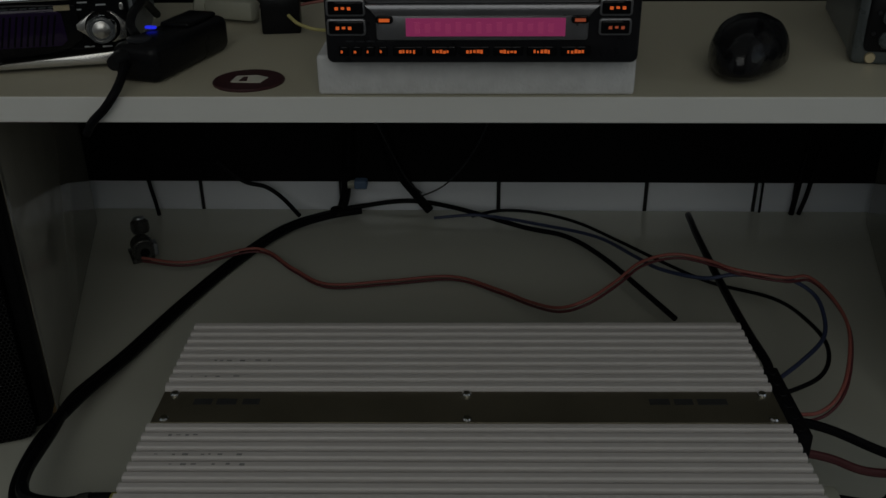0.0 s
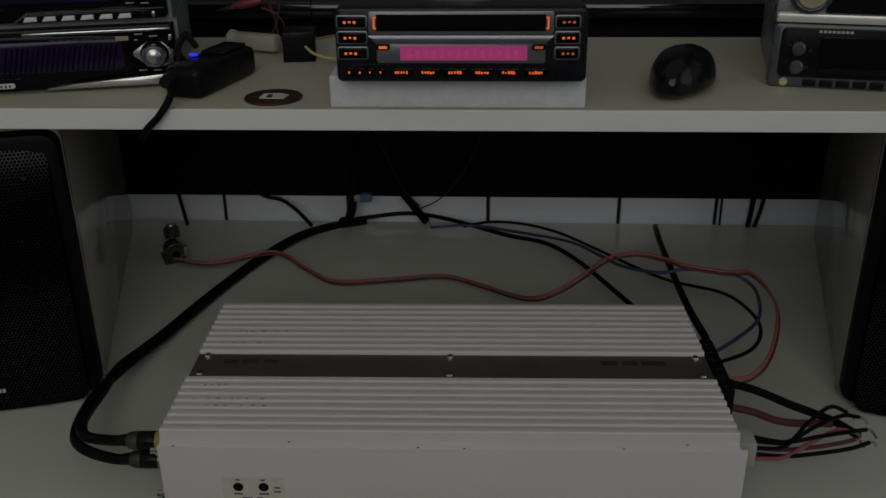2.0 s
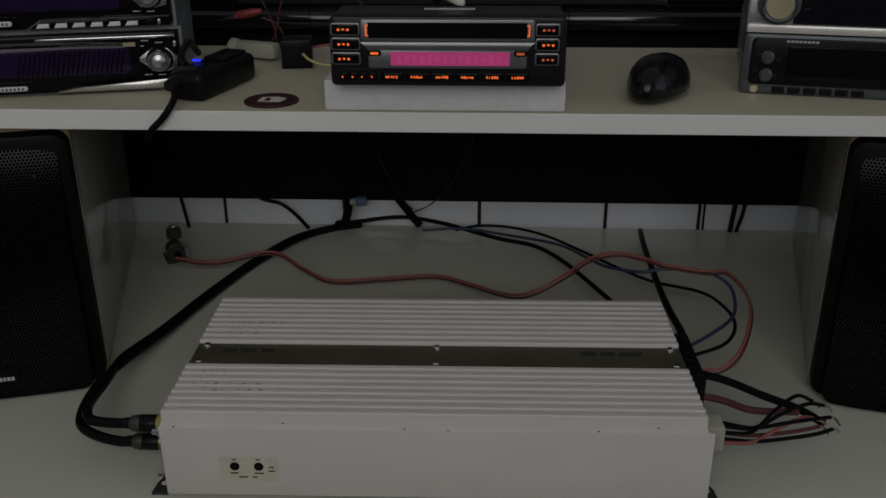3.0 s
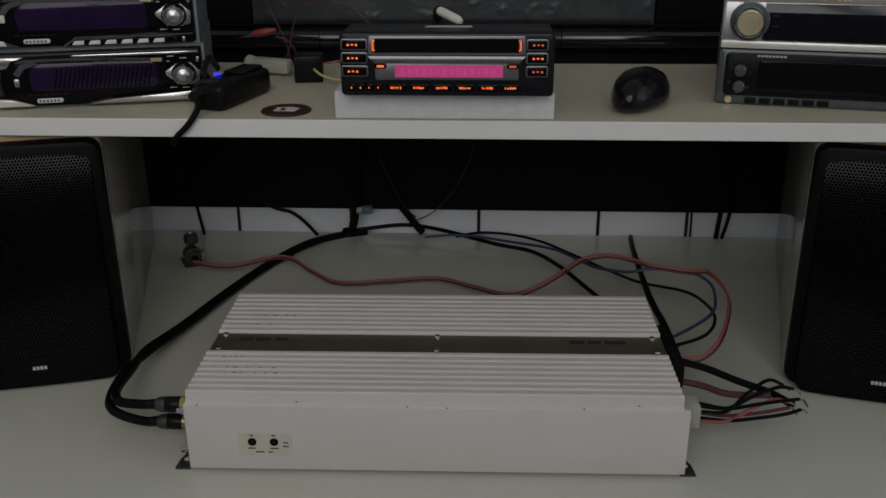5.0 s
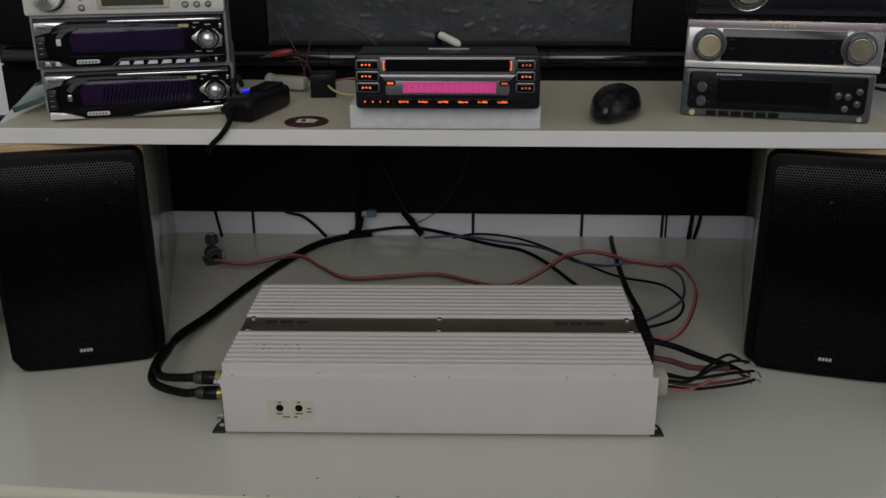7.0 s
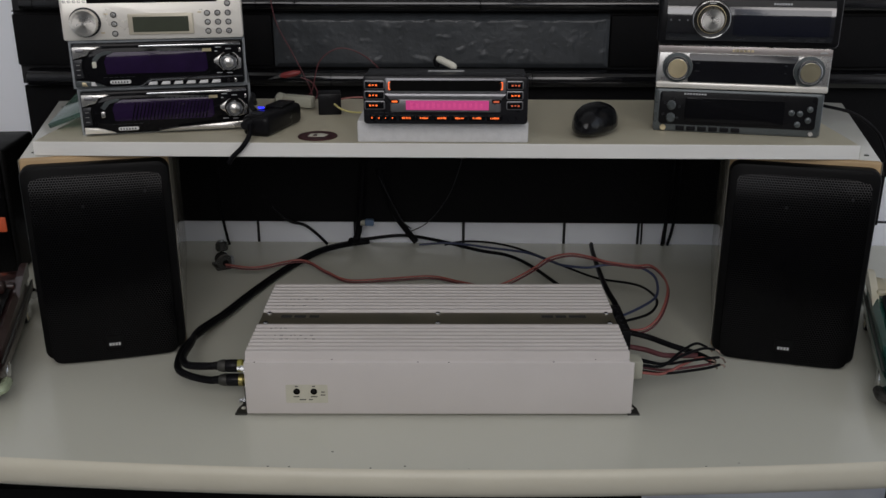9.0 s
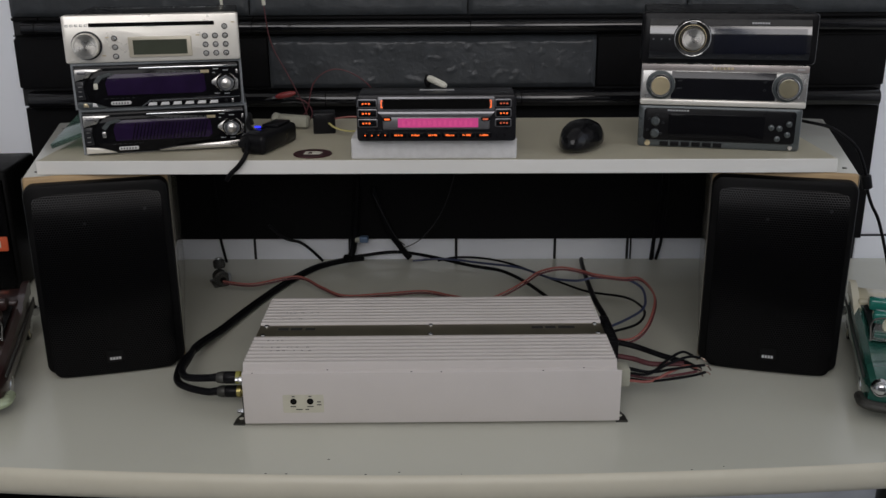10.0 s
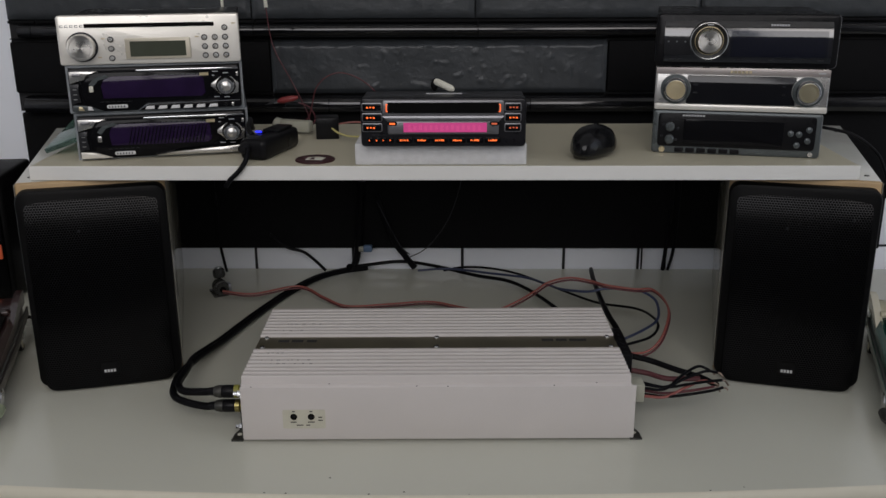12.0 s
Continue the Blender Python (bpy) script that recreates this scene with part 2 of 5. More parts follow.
def rounded(x0, x1, z0, z1, r, n=6):
    pts = []
    for cx, cz, a0 in ((x1 - r, z1 - r, 0), (x0 + r, z1 - r, 90), (x0 + r, z0 + r, 180), (x1 - r, z0 + r, 270)):
        for k in range(n + 1):
            a = radians(a0 + 90 * k / n)
            pts.append((cx + r * math.cos(a), cz + r * math.sin(a)))
    return pts


def prism(pts, y0, y1, cham=0.0, bm=None, to=None):
    """Outline in x and z, from the front y0 to the back y1, its front edge rounded over by cham."""
    bm = bm or bmesh.new()
    to = to or (lambda a, y, b: (a, y, b))
    mx, mz = sum(p[0] for p in pts) / len(pts), sum(p[1] for p in pts) / len(pts)
    hx, hz = max(abs(p[0] - mx) for p in pts), max(abs(p[1] - mz) for p in pts)
    rings = [(y1, 0.0)]
    if cham:
        rings += [(y0 + cham, 0.0), (y0 + cham * 0.3, cham * 0.3), (y0, cham)]
    else:
        rings += [(y0, 0.0)]
    loops = []
    for y, d in rings:
        fx, fz = 1 - d / hx, 1 - d / hz
        loops.append([bm.verts.new(to(mx + (a - mx) * fx, y, mz + (b - mz) * fz)) for a, b in pts])
    n = len(pts)
    for a, b in zip(loops, loops[1:]):
        for k in range(n):
            bm.faces.new((a[k], a[(k + 1) % n], b[(k + 1) % n], b[k]))
    bm.faces.new(loops[0])
    bm.faces.new(loops[-1])
    return bm


def lathe(profile, m, n=24, bm=None):
    """Radius and height pairs turned round the local z of m."""
    bm = bm or bmesh.new()
    loops = []
    for r, h in profile:
        loops.append([bm.verts.new(m @ Vector((r * math.cos(2 * math.pi * k / n), r * math.sin(2 * math.pi * k / n), h))) for k in range(n)])
    for a, b in zip(loops, loops[1:]):
        for k in range(n):
            bm.faces.new((a[k], a[(k + 1) % n], b[(k + 1) % n], b[k]))
    bm.faces.new(loops[0])
    bm.faces.new(loops[-1])
    return bm


def knob(x, y, z, r, depth, n=28):
    """A turned knob that points to -y."""
    return lathe([(r, 0), (r, depth * 0.75), (r * 0.94, depth), (r * 0.80, depth), (r * 0.76, depth * 0.93), (0.0005, depth * 0.93)], pose(x, y, z, 90), n)


def smooth_line(pts, steps=7):
    pts = [Vector(p) for p in pts]
    ext = [2 * pts[0] - pts[1]] + pts + [2 * pts[-1] - pts[-2]]
    out = []
    for a, b, c, d in zip(ext, ext[1:], ext[2:], ext[3:]):
        for k in range(steps):
            t = k / steps
            out.append(0.5 * ((2 * b) + (c - a) * t + (2 * a - 5 * b + 4 * c - d) * t * t + (3 * b - a - 3 * c + d) * t ** 3))
    return out + [pts[-1]]


def tube(pts, r, seg=10, bm=None, flat=1.0, steps=7):
    """A wire through the points; flat below 1 squashes it."""
    bm = bm or bmesh.new()
    line = smooth_line(pts, steps)
    up = Vector((0, 0, 1))
    loops = []
    for k, p in enumerate(line):
        d = (line[min(k + 1, len(line) - 1)] - line[max(k - 1, 0)]).normalized()
        side = d.cross(up)
        side = side.normalized() if side.length > 0.05 else Vector((1, 0, 0))
        top = side.cross(d).normalized()
        loops.append([bm.verts.new(p + side * r * math.cos(2 * math.pi * j / seg) + top * r * flat * math.sin(2 * math.pi * j / seg)) for j in range(seg)])
    for a, b in zip(loops, loops[1:]):
        for k in range(seg):
            bm.faces.new((a[k], a[(k + 1) % seg], b[(k + 1) % seg], b[k]))
    bm.faces.new(loops[0])
    bm.faces.new(loops[-1])
    return bm


def blob(c, size, m=None, u=24, v=14, bm=None, power=1.0):
    bm = bm or bmesh.new()
    vs = bmesh.ops.create_uvsphere(bm, u_segments=u, v_segments=v, radius=1)["verts"]
    for p in vs:
        q = Vector((p.co.x * size[0], p.co.y * size[1], p.co.z * size[2])) + Vector(c)
        p.co = m @ q if m else q
    return bm


def put(bm, m):
    bm.transform(m)
    return bm


def pieces(name, bm, material, parent, label=""):
    """Each box of the bmesh becomes a part of its own."""
    vs = [v.co.copy() for v in bm.verts]
    bm.free()
    for k in range(0, len(vs), 8):
        c = vs[k:k + 8]
        lo, hi = [min(v[j] for v in c) for j in range(3)], [max(v[j] for v in c) for j in range(3)]
        part(name, box(lo[0], hi[0], lo[1], hi[1], lo[2], hi[2]), material, parent, label, False)


T, S = 0.75, 1.0107                       # table top, shelf top
WY = 0.962                               # face of the tiled wall
I = Matrix.Identity(4)

# ---- room ----
R0, R1, RY = -1.55, 1.7, -1.6
single("floor", box(R0, R1, RY, 1.1, -0.06, 0.0), FLOOR, I, "blue-grey vinyl floor of the room", "floor", kind="structure")
single("ceiling", box(R0, R1, RY, 1.1, 3.0, 3.1), CEILING, I, "plain white painted ceiling", "ceiling", kind="structure")
wall_north = single("wall_north", box(R0, R1, WY + 0.012, 1.1, 0, 3.0), WALL, I, "white painted wall behind the black tiling", "wall", kind="structure")
single("wall_west", box(R0 - 0.12, R0, RY, 1.1, 0, 3.0), WALL, I, "plain white painted side wall", "wall", kind="structure")
sy0, sy1, sz0, sz1 = SIDE
bm = box(R1, R1 + 0.12, RY, sy0, 0, 3.0)
box(R1, R1 + 0.12, sy1, 1.1, 0, 3.0, bm=bm)
box(R1, R1 + 0.12, sy0, sy1, 0, sz0, bm=bm)
box(R1, R1 + 0.12, sy0, sy1, sz1, 3.0, bm=bm)
single("wall_east", bm, WALL, I, "plain white painted side wall with a window opening", "wall", kind="structure")
win = thing("window_2", I, "white framed window in the side wall", "window", kind="structure")
bm = box(R1 + 0.06, R1 + 0.1, sy0, sy1, sz0, sz0 + 0.05)
box(R1 + 0.06, R1 + 0.1, sy0, sy1, sz1 - 0.05, sz1, bm=bm)
for y in (sy0, (sy0 + sy1) / 2 - 0.025, sy1 - 0.05):
    box(R1 + 0.06, R1 + 0.1, y, y + 0.05, sz0 + 0.05, sz1 - 0.05, bm=bm)
part("window_frame", bm, SHELF_EDGE, win)
wx0, wx1, wz0, wz1 = WINDOW
bm = box(R0, wx0, RY - 0.2, RY, 0, 3.0)
box(wx1, R1, RY - 0.2, RY, 0, 3.0, bm=bm)
box(wx0, wx1, RY - 0.2, RY, 0, wz0, bm=bm)
box(wx0, wx1, RY - 0.2, RY, wz1, 3.0, bm=bm)
single("wall_south", bm, WALL_DIMMED, I, "plain unseen wall, greyed to cut bounce, with a window opening", "wall", kind="structure")
win = thing("window_1", I, "white framed window in the wall behind", "window", kind="structure")
bm = box(wx0, wx1, RY - 0.12, RY - 0.06, wz0, wz0 + 0.05)
box(wx0, wx1, RY - 0.12, RY - 0.06, wz1 - 0.05, wz1, bm=bm)
for x in (wx0, 0.275, wx1 - 0.05):
    box(x, x + 0.05, RY - 0.12, RY - 0.06, wz0 + 0.05, wz1 - 0.05, bm=bm)
part("window_frame", bm, SHELF_EDGE, win)

# ---- black and white tiled wall ----
BX0, BX1, BZ = -0.602, 0.735, 0.788
black = thing("wall_tiling", I, "black glazed tile dado with moulded rails", "tiling", kind="structure")
part("backing", box(BX0, BX1, WY - 0.002, WY + 0.0115, 1.006, 1.9), GROUT_BLACK, black)


def row(name, z0, z1, width, material, y, bev, x0=BX0, x1=BX1, shift=0.0):
    x = x0 - shift
    while x < x1 - 0.005:
        a, b = max(x, x0), min(x + width, x1)
        if b - a > 0.01:
            part(name, box(a + 0.0008, b - 0.0008, y, WY - 0.0025, z0 + 0.0008, z1 - 0.0008, bev, 2), material, black)
        x += width


def rail(z, r, width, shift, y):
    """Moulded border tiles: a half-round roll over a small fillet."""
    prof = [(y + 0.02, z - r)]
    for k in range(9):
        a = radians(-90 + 180 * k / 8)
        prof.append((y - r * 0.9 * math.cos(a), z + r * math.sin(a)))
    prof.append((y + 0.02, z + r))
    x = BX0 - shift
    while x < BX1:
        a, b = max(x, BX0 + 0.021), min(x + width, BX1 - 0.012)
        if b - a > 0.01:
            bm = prism([(p[1], p[0]) for p in prof], a + 0.0006, b - 0.0006, to=lambda c, d, e: (d, e, c))
            part("border_tile", bm, TILE_BLACK, black)
        x += width


part("lower_board", box(BX0 + 0.006, BX1 - 0.003, WY - 0.014, WY + 0.0115, BZ, 1.0045, 0.001, 1), BOARD_BLACK, black, "flat matt black board")
rail(1.018, 0.013, 0.30, 0.12, WY - 0.026)


def relief(x0, x1, z0, z1, y, nx, nz, deep, lip=0.0):
    """A lumpy plaster panel with a soft raised rim."""
    bm = bmesh.new()
    rows_ = []
    for j in range(nz + 1):
        line = []
        for k in range(nx + 1):
            x, z = x0 + (x1 - x0) * k / nx, z0 + (z1 - z0) * j / nz
            edge = min(x - x0, x1 - x, z - z0, z1 - z)
            lump = 0.7 + 0.6 * noise.noise(Vector((x * 20, 3.1, z * 26))) + 2.2 * max(0.0, noise.noise(Vector((x * 62, 7.7, z * 70))) - 0.30) + 1.4 * max(0.0, noise.noise(Vector((x * 130, 1.7, z * 130))) - 0.42)
            slope = lip and 0.85 * max(0.0, z - z1 + lip + 0.0022 * noise.noise(Vector((x * 55, 0.3, 0))))
            line.append(bm.verts.new((x, y + slope - deep * max(0.0, lump) * min(1, edge / 0.008) + 0.004 * max(0.0, 1 - edge / 0.006), z)))
        rows_.append(line)
    for a, b in zip(rows_, rows_[1:]):
        for k in range(nx):
            bm.faces.new((a[k], a[k + 1], b[k + 1], b[k]))
    rim = [l[0] for l in rows_] + rows_[-1][1:] + [l[-1] for l in rows_[-2::-1]] + rows_[0][-2:0:-1]
    back = [bm.verts.new((v.co.x, WY - 0.0025, v.co.z)) for v in rim]
    for j in range(len(rim)):
        bm.faces.new((rim[j], rim[(j + 1) % len(rim)], back[(j + 1) % len(rim)], back[j]))
    part("relief_panel", bm, TILE_RELIEF, black, "lumpy black painted relief panel")


relief(-0.209, 0.292, 1.034, 1.1125, WY - 0.016, 260, 44, 0.0015, 0.0095)
row("tile", 1.034, 1.1115, 0.40, BOARD_BLACK, WY - 0.013, 0.003, x0=BX0, x1=-0.210)
row("tile", 1.034, 1.1115, 0.30, BOARD_BLACK, WY - 0.013, 0.003, x0=0.293, x1=BX1)
row("border_fillet", 1.113, 1.1165, 0.33, BOARD_BLACK, WY - 0.010, 0.001, shift=0.288)
rail(1.1265, 0.0095, 0.33, 0.288, WY - 0.020)
row("border_fillet", 1.1365, 1.1425, 0.33, BOARD_BLACK, WY - 0.010, 0.001, shift=0.288)
relief(BX0 + 0.002, -0.236, 1.1435, 1.30, WY - 0.013, 90, 34, 0.0010)
relief(-0.234, 0.095, 1.1435, 1.30, WY - 0.013, 80, 34, 0.0010)
relief(0.097, 0.425, 1.1435, 1.30, WY - 0.013, 80, 34, 0.0010)
relief(0.427, BX1 - 0.002, 1.1435, 1.30, WY - 0.013, 80, 34, 0.0010)
row("tile", 1.30, 1.60, 0.33, TILE_RELIEF, WY - 0.014, 0.003, shift=0.17)
white = thing("wall_skirt_tiling", I, "white wall tiles with black joints", "tiling", kind="structure")
part("backing", box(-1.2, 1.3, WY + 0.003, WY + 0.0115, 0.6, BZ - 0.001), GROUT_BLACK, white)
JOINTS = [-1.08, -0.92, -0.757, -0.594, -0.431, -0.2555, -0.098, 0.0775, 0.240, 0.359, 0.402, 0.565, 0.728, 0.891, 1.054]
for a, b in zip(JOINTS, JOINTS[1:]):
    part("tile", box(a + 0.0022, b - 0.0022, WY, WY + 0.0075, 0.62, BZ - 0.002, 0.0012, 1), TILE_WHITE, white)

# ---- table with a bowed front ----
def bow(x):
    return 0.297 + 0.10 * x * x + (6.0 * max(0, abs(x - 0.04) - 0.64) ** 2)


TX0, TX1 = -0.86, 0.98
table = thing("table", pose(0, 0, 0), "off-white glossy laminate table with a bowed rounded front", "table")
bm = bmesh.new()
N = 72
xs = [TX0 + (TX1 - TX0) * k / N for k in range(N + 1)]
top = [(x, bow(x)) for x in xs]
loops = []
for x, y in top:
    loops.append([bm.verts.new((x, yy, zz)) for yy, zz in ((WY - 0.004, T), (y + 0.0045, T), (y + 0.0045, T - 0.030), (WY - 0.004, T - 0.030))])
for a, b in zip(loops, loops[1:]):
    for k in range(4):
        bm.faces.new((a[k], a[(k + 1) % 4], b[(k + 1) % 4], b[k]))
bm.faces.new(loops[0])
bm.faces.new(loops[-1])
part("tabletop", bm, TABLE, table)
bm = bmesh.new()
loops = []
for x, y in top:
    ring = [(y + 0.0050, T + 0.0006)]
    for k in range(7):
        a = radians(90 - 180 * k / 6)
        ring.append((y + 0.0045 - 0.0065 * math.cos(a), T - 0.0145 + 0.0151 * math.sin(a)))
    ring.append((y + 0.0050, T - 0.0296))
    loops.append([bm.verts.new((x, yy, zz)) for yy, zz in ring])
for a, b in zip(loops, loops[1:]):
    for k in range(len(a)):
        bm.faces.new((a[k], a[(k + 1) % len(a)], b[(k + 1) % len(a)], b[k]))
bm.faces.new(loops[0])
bm.faces.new(loops[-1])
part("front_edge", bm, TABLE_EDGE, table, "rounded cream edge with small chips")
for x in (-0.70, 0.82):
    for y in (0.52, 0.90):
        part("leg", lathe([(0.02, 0), (0.02, T - 0.031)], pose(x, y, 0), 16), STEEL_DARK, table)
random.seed(4)
for k in range(8):
    x = random.uniform(-0.30, 0.5)
    y = bow(x) + random.choice((0.007, 0.011, 0.035))
    r = random.uniform(0.0004, 0.0009)
    part("chip", lathe([(r, 0.0003), (r * 0.8, 0.0006)], pose(x, y, T) @ Matrix.Diagonal((1.6, 0.8, 1, 1)), 8), PRINT, table)

sub = thing("low_cabinet", pose(-0.11, 0.62, 0), "black low cabinet standing under the table", "cabinet")
part("body", box(-0.385, 0.385, -0.20, 0.26, 0.02, 0.66, 0.004), GRILLE_FRAME, sub)
for sx in (-1, 1):
    d = part("door", box(min(sx * 0.002, sx * 0.383), max(sx * 0.002, sx * 0.383), -0.219, -0.2005, 0.025, 0.655, 0.002), GRILLE_FRAME, sub)
    part("handle", tube([(sx * 0.03, -0.219, 0.40), (sx * 0.03, -0.236, 0.42), (sx * 0.03, -0.236, 0.50), (sx * 0.03, -0.219, 0.52)], 0.004, 8), STEEL_DARK, d)
for x in (-0.35, 0.35):
    for y in (-0.16, 0.22):
        part("foot", lathe([(0.015, 0), (0.018, 0.0205)], pose(x, y, 0), 12), RUBBER, sub)

# ---- shelf on the two speakers ----
shelf = thing("shelf_board", pose(0.053, 0.552, S - 0.0157), "white-edged cream chipboard shelf lying on two speakers", "shelf")
part("board", box(-0.462, 0.462, 0.0012, 0.264, 0, 0.0157, 0.0006, 1), SHELF_TOP, shelf)
part("edge_band", box(-0.4625, 0.4625, -0.0006, 0.0010, -0.0003, 0.0159, 0.0005, 1), SHELF_EDGE, shelf, "white front edge")

# ---- speakers ----
def speaker():
    sp = thing("bookshelf_speaker", I, "white bookshelf speaker with perforated black grille, toed in", "speaker", "speakers under the shelf")
    w, h, d = 0.080, 0.244, 0.36
    part("cabinet", box(-w, w, 0.0125, d, 0.001, h - 0.0062, 0.0012), SIDE_LAMINATE, sp, "glossy stone-grey cabinet, darkened for the reflected black board")
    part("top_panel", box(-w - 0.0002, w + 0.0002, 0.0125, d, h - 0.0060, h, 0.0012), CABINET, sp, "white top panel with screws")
    part("front_baffle", box(-w - 0.0004, w + 0.0004, 0.004, 0.0124, 0.0008, h + 0.0004, 0.003, 3), BEECH, sp, "beech-coloured front edge")
    g = part("grille_frame", prism(rounded(-w - 0.0004, w + 0.0004, 0.0015, h - 0.006, 0.012), -0.012, 0.0038, 0.004), GRILLE_FRAME, sp)
    bm = bmesh.new()
    x1, z0, z1, r = w - 0.0085, 0.0025, h - 0.017, 0.011
    rows = []
    for k in range(25):
        z = z0 + (z1 - z0) * (0.5 - 0.5 * math.cos(math.pi * k / 24))
        cut = max(0.0, r - (z - z0), r - (z1 - z))
        xx = x1 - (r - math.sqrt(max(0.0, r * r - cut * cut)))
        bend = 0.0135 * max(0.0, (z - 0.125) / (z1 - 0.125)) ** 2.6
        rows.append([bm.verts.new((xx * (j / 4 - 1), -0.0262 + bend + 0.0020 * (j / 4 - 1) ** 4, z)) for j in range(9)])
    for a, b in zip(rows, rows[1:]):
        for j in range(8):
            bm.faces.new((a[j], a[j + 1], b[j + 1], b[j]))
    rim = [ro[0] for ro in rows] + rows[-1][1:] + [ro[-1] for ro in rows[-2::-1]] + rows[0][-2:0:-1]
    back = [bm.verts.new((v.co.x, -0.0121, v.co.z)) for v in rim]
    for j in range(len(rim)):
        bm.faces.new((rim[j], rim[(j + 1) % len(rim)], back[(j + 1) % len(rim)], back[j]))
    part("grille_mesh", bm, MESH_BLACK, g, "perforated black metal grille")
    part("badge", box(-0.010, 0.010, -0.0270, -0.0240, 0.017, 0.033), GRILLE_FRAME, g)
    for sx in (-1, 1):
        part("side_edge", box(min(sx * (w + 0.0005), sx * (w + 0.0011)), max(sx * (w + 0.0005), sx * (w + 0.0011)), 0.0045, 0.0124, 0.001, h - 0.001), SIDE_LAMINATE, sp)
    bm = bmesh.new()
    for k in range(4):
        box(-0.0064 + k * 0.0034, -0.0039 + k * 0.0034, -0.0274, -0.0271, 0.0205, 0.0240, bm=bm)
    pieces("badge_mark", bm, SILVER_INK, g, "small silver badge print")
    for x, z in ((-0.016, 0.192), (0.052, 0.205)):
        part("grille_pin", lathe([(0.0018, 0), (0.0012, 0.001)], pose(x, -0.0262 + 0.0135 * ((z - 0.125) / 0.102) ** 2.6 + 0.0004, z, 90), 10), DARK_GREY, g)
    for x in (-w + 0.012, w - 0.012):
        for y in (0.035, d - 0.05):
            part("screw", lathe([(0.003, 0.0), (0.0026, 0.0008)], pose(x, y, h), 12), STEEL_DARK, sp)
    return sp


sp = speaker()
sp.matrix_basis = pose(-0.3425, 0.553, T, 0, 0, 15.5)
copy_thing(sp, pose(0.4590, 0.557, T, 0, 0, -14.0))

# ---- amplifier ----
amp = thing("car_amplifier", pose(0.0500, 0.4030, T, 0, 0, 1.1), "white finned car amplifier with a bronze centre band", "amplifier")
AW, AD = 0.2005, 0.2035
prof = [(0.0, 0.004), (0.0, 0.0630), (0.0008, 0.0640), (0.0020, 0.0645), (0.0055, 0.0652)]
def fins(y0, y1, n, z0, z1):
    p = (y1 - y0) / n
    out = []
    for k in range(n):
        y = y0 + k * p
        out += [(y + p * 0.02, z0), (y + p * 0.10, z1 - 0.0008), (y + p * 0.2, z1), (y + p * 0.62, z1), (y + p * 0.72, z1 - 0.0008), (y + p * 0.80, z0)]
    return out
prof += fins(0.0058, 0.0790, 8, 0.0685, 0.0735)
prof += [(0.0792, 0.0690), (0.1134, 0.0690)]
prof += fins(0.1138, 0.1990, 9, 0.0690, 0.0735)
prof += [(0.2005, 0.0685), (AD, 0.066), (AD, 0.004)]
bm = prism([(p[1], p[0]) for p in prof], -AW, AW, to=lambda c, d, e: (d, e, c))
part("heatsink_body", bm, AMP_WHITE, amp)
part("front_plate", box(-AW - 0.0010, AW + 0.0048, -0.0004, 0.0028, 0.0042, 0.0640, 0.0009, 2), AMP_WHITE, amp, "white front cover plate")
part("centre_band", box(-AW, AW, 0.0796, 0.1131, 0.0691, 0.0711, 0.0004, 1), AMP_BAND, amp, "tarnished bronze metal strip")
for x in (-AW + 0.008, 0.0, AW - 0.008):
    for y in (0.0830, 0.1094):
        part("screw", lathe([(0.0031, 0), (0.0031, 0.0010), (0.0022, 0.0019), (0.0008, 0.0019)], pose(x, y, 0.0710), 12), CHROME, amp)
bm = bmesh.new()
for a, b in ((-0.178, -0.166), (-0.163, -0.150), (-0.146, -0.135), (0.118, 0.131), (0.134, 0.146), (0.149, 0.168)):
    box(a, b, 0.0985, 0.1045, 0.0711, 0.0714, bm=bm)
pieces("band_mark", bm, PRINT, amp, "faded dark lettering marks")
random.seed(7)
pf = 0.0091
for y0, k in ((0.0058, 6), (0.0058, 4), (0.0058, 3), (0.1150, 3), (0.1142, 1)):
    y = y0 + k * pf + pf * 0.25
    x = -AW + 0.012 + random.uniform(0, 0.014)
    bm = bmesh.new()
    for j in range(random.randint(3, 7)):
        ln = random.uniform(0.0012, 0.006)
        box(x, x + ln * 0.7, y + random.uniform(0.0002, 0.0012), y + random.uniform(0.0018, 0.0026), 0.0735, 0.0736, bm=bm)
        x += ln + random.uniform(0.001, 0.009)
    pieces("worn_mark", bm, FAINT, amp, "worn black print specks")
for x, y, z in ((-0.19, 0.0006, 0.0640), (-0.02, 0.0010, 0.0642), (0.012, 0.0004, 0.0639), (0.121, 0.0010, 0.0643), (-0.11, 0.0050, 0.0651), (0.165, 0.0050, 0.0651)):
    part("paint_chip", blob((x, y, z), (0.0011, 0.0006, 0.0004), u=8, v=6), PRINT, amp)
for x in (-0.13, -0.01, 0.095):
    part("rubber_foot", lathe([(0.006, 0), (0.006, 0.0042)], pose(x, 0.0145, 0), 12), RUBBER, amp)
    part("rubber_foot", lathe([(0.006, 0), (0.006, 0.0042)], pose(x, 0.18, 0), 12), RUBBER, amp)
part("settings_label", prism(rounded(-0.1590, -0.1150, 0.0172, 0.0385, 0.0015, 3), -0.0008, 0.0003), mat("yellowed_control_label", (0.50, 0.485, 0.40), 0.5, var=0.15, scale=90), amp, "yellowed control label with two holes")
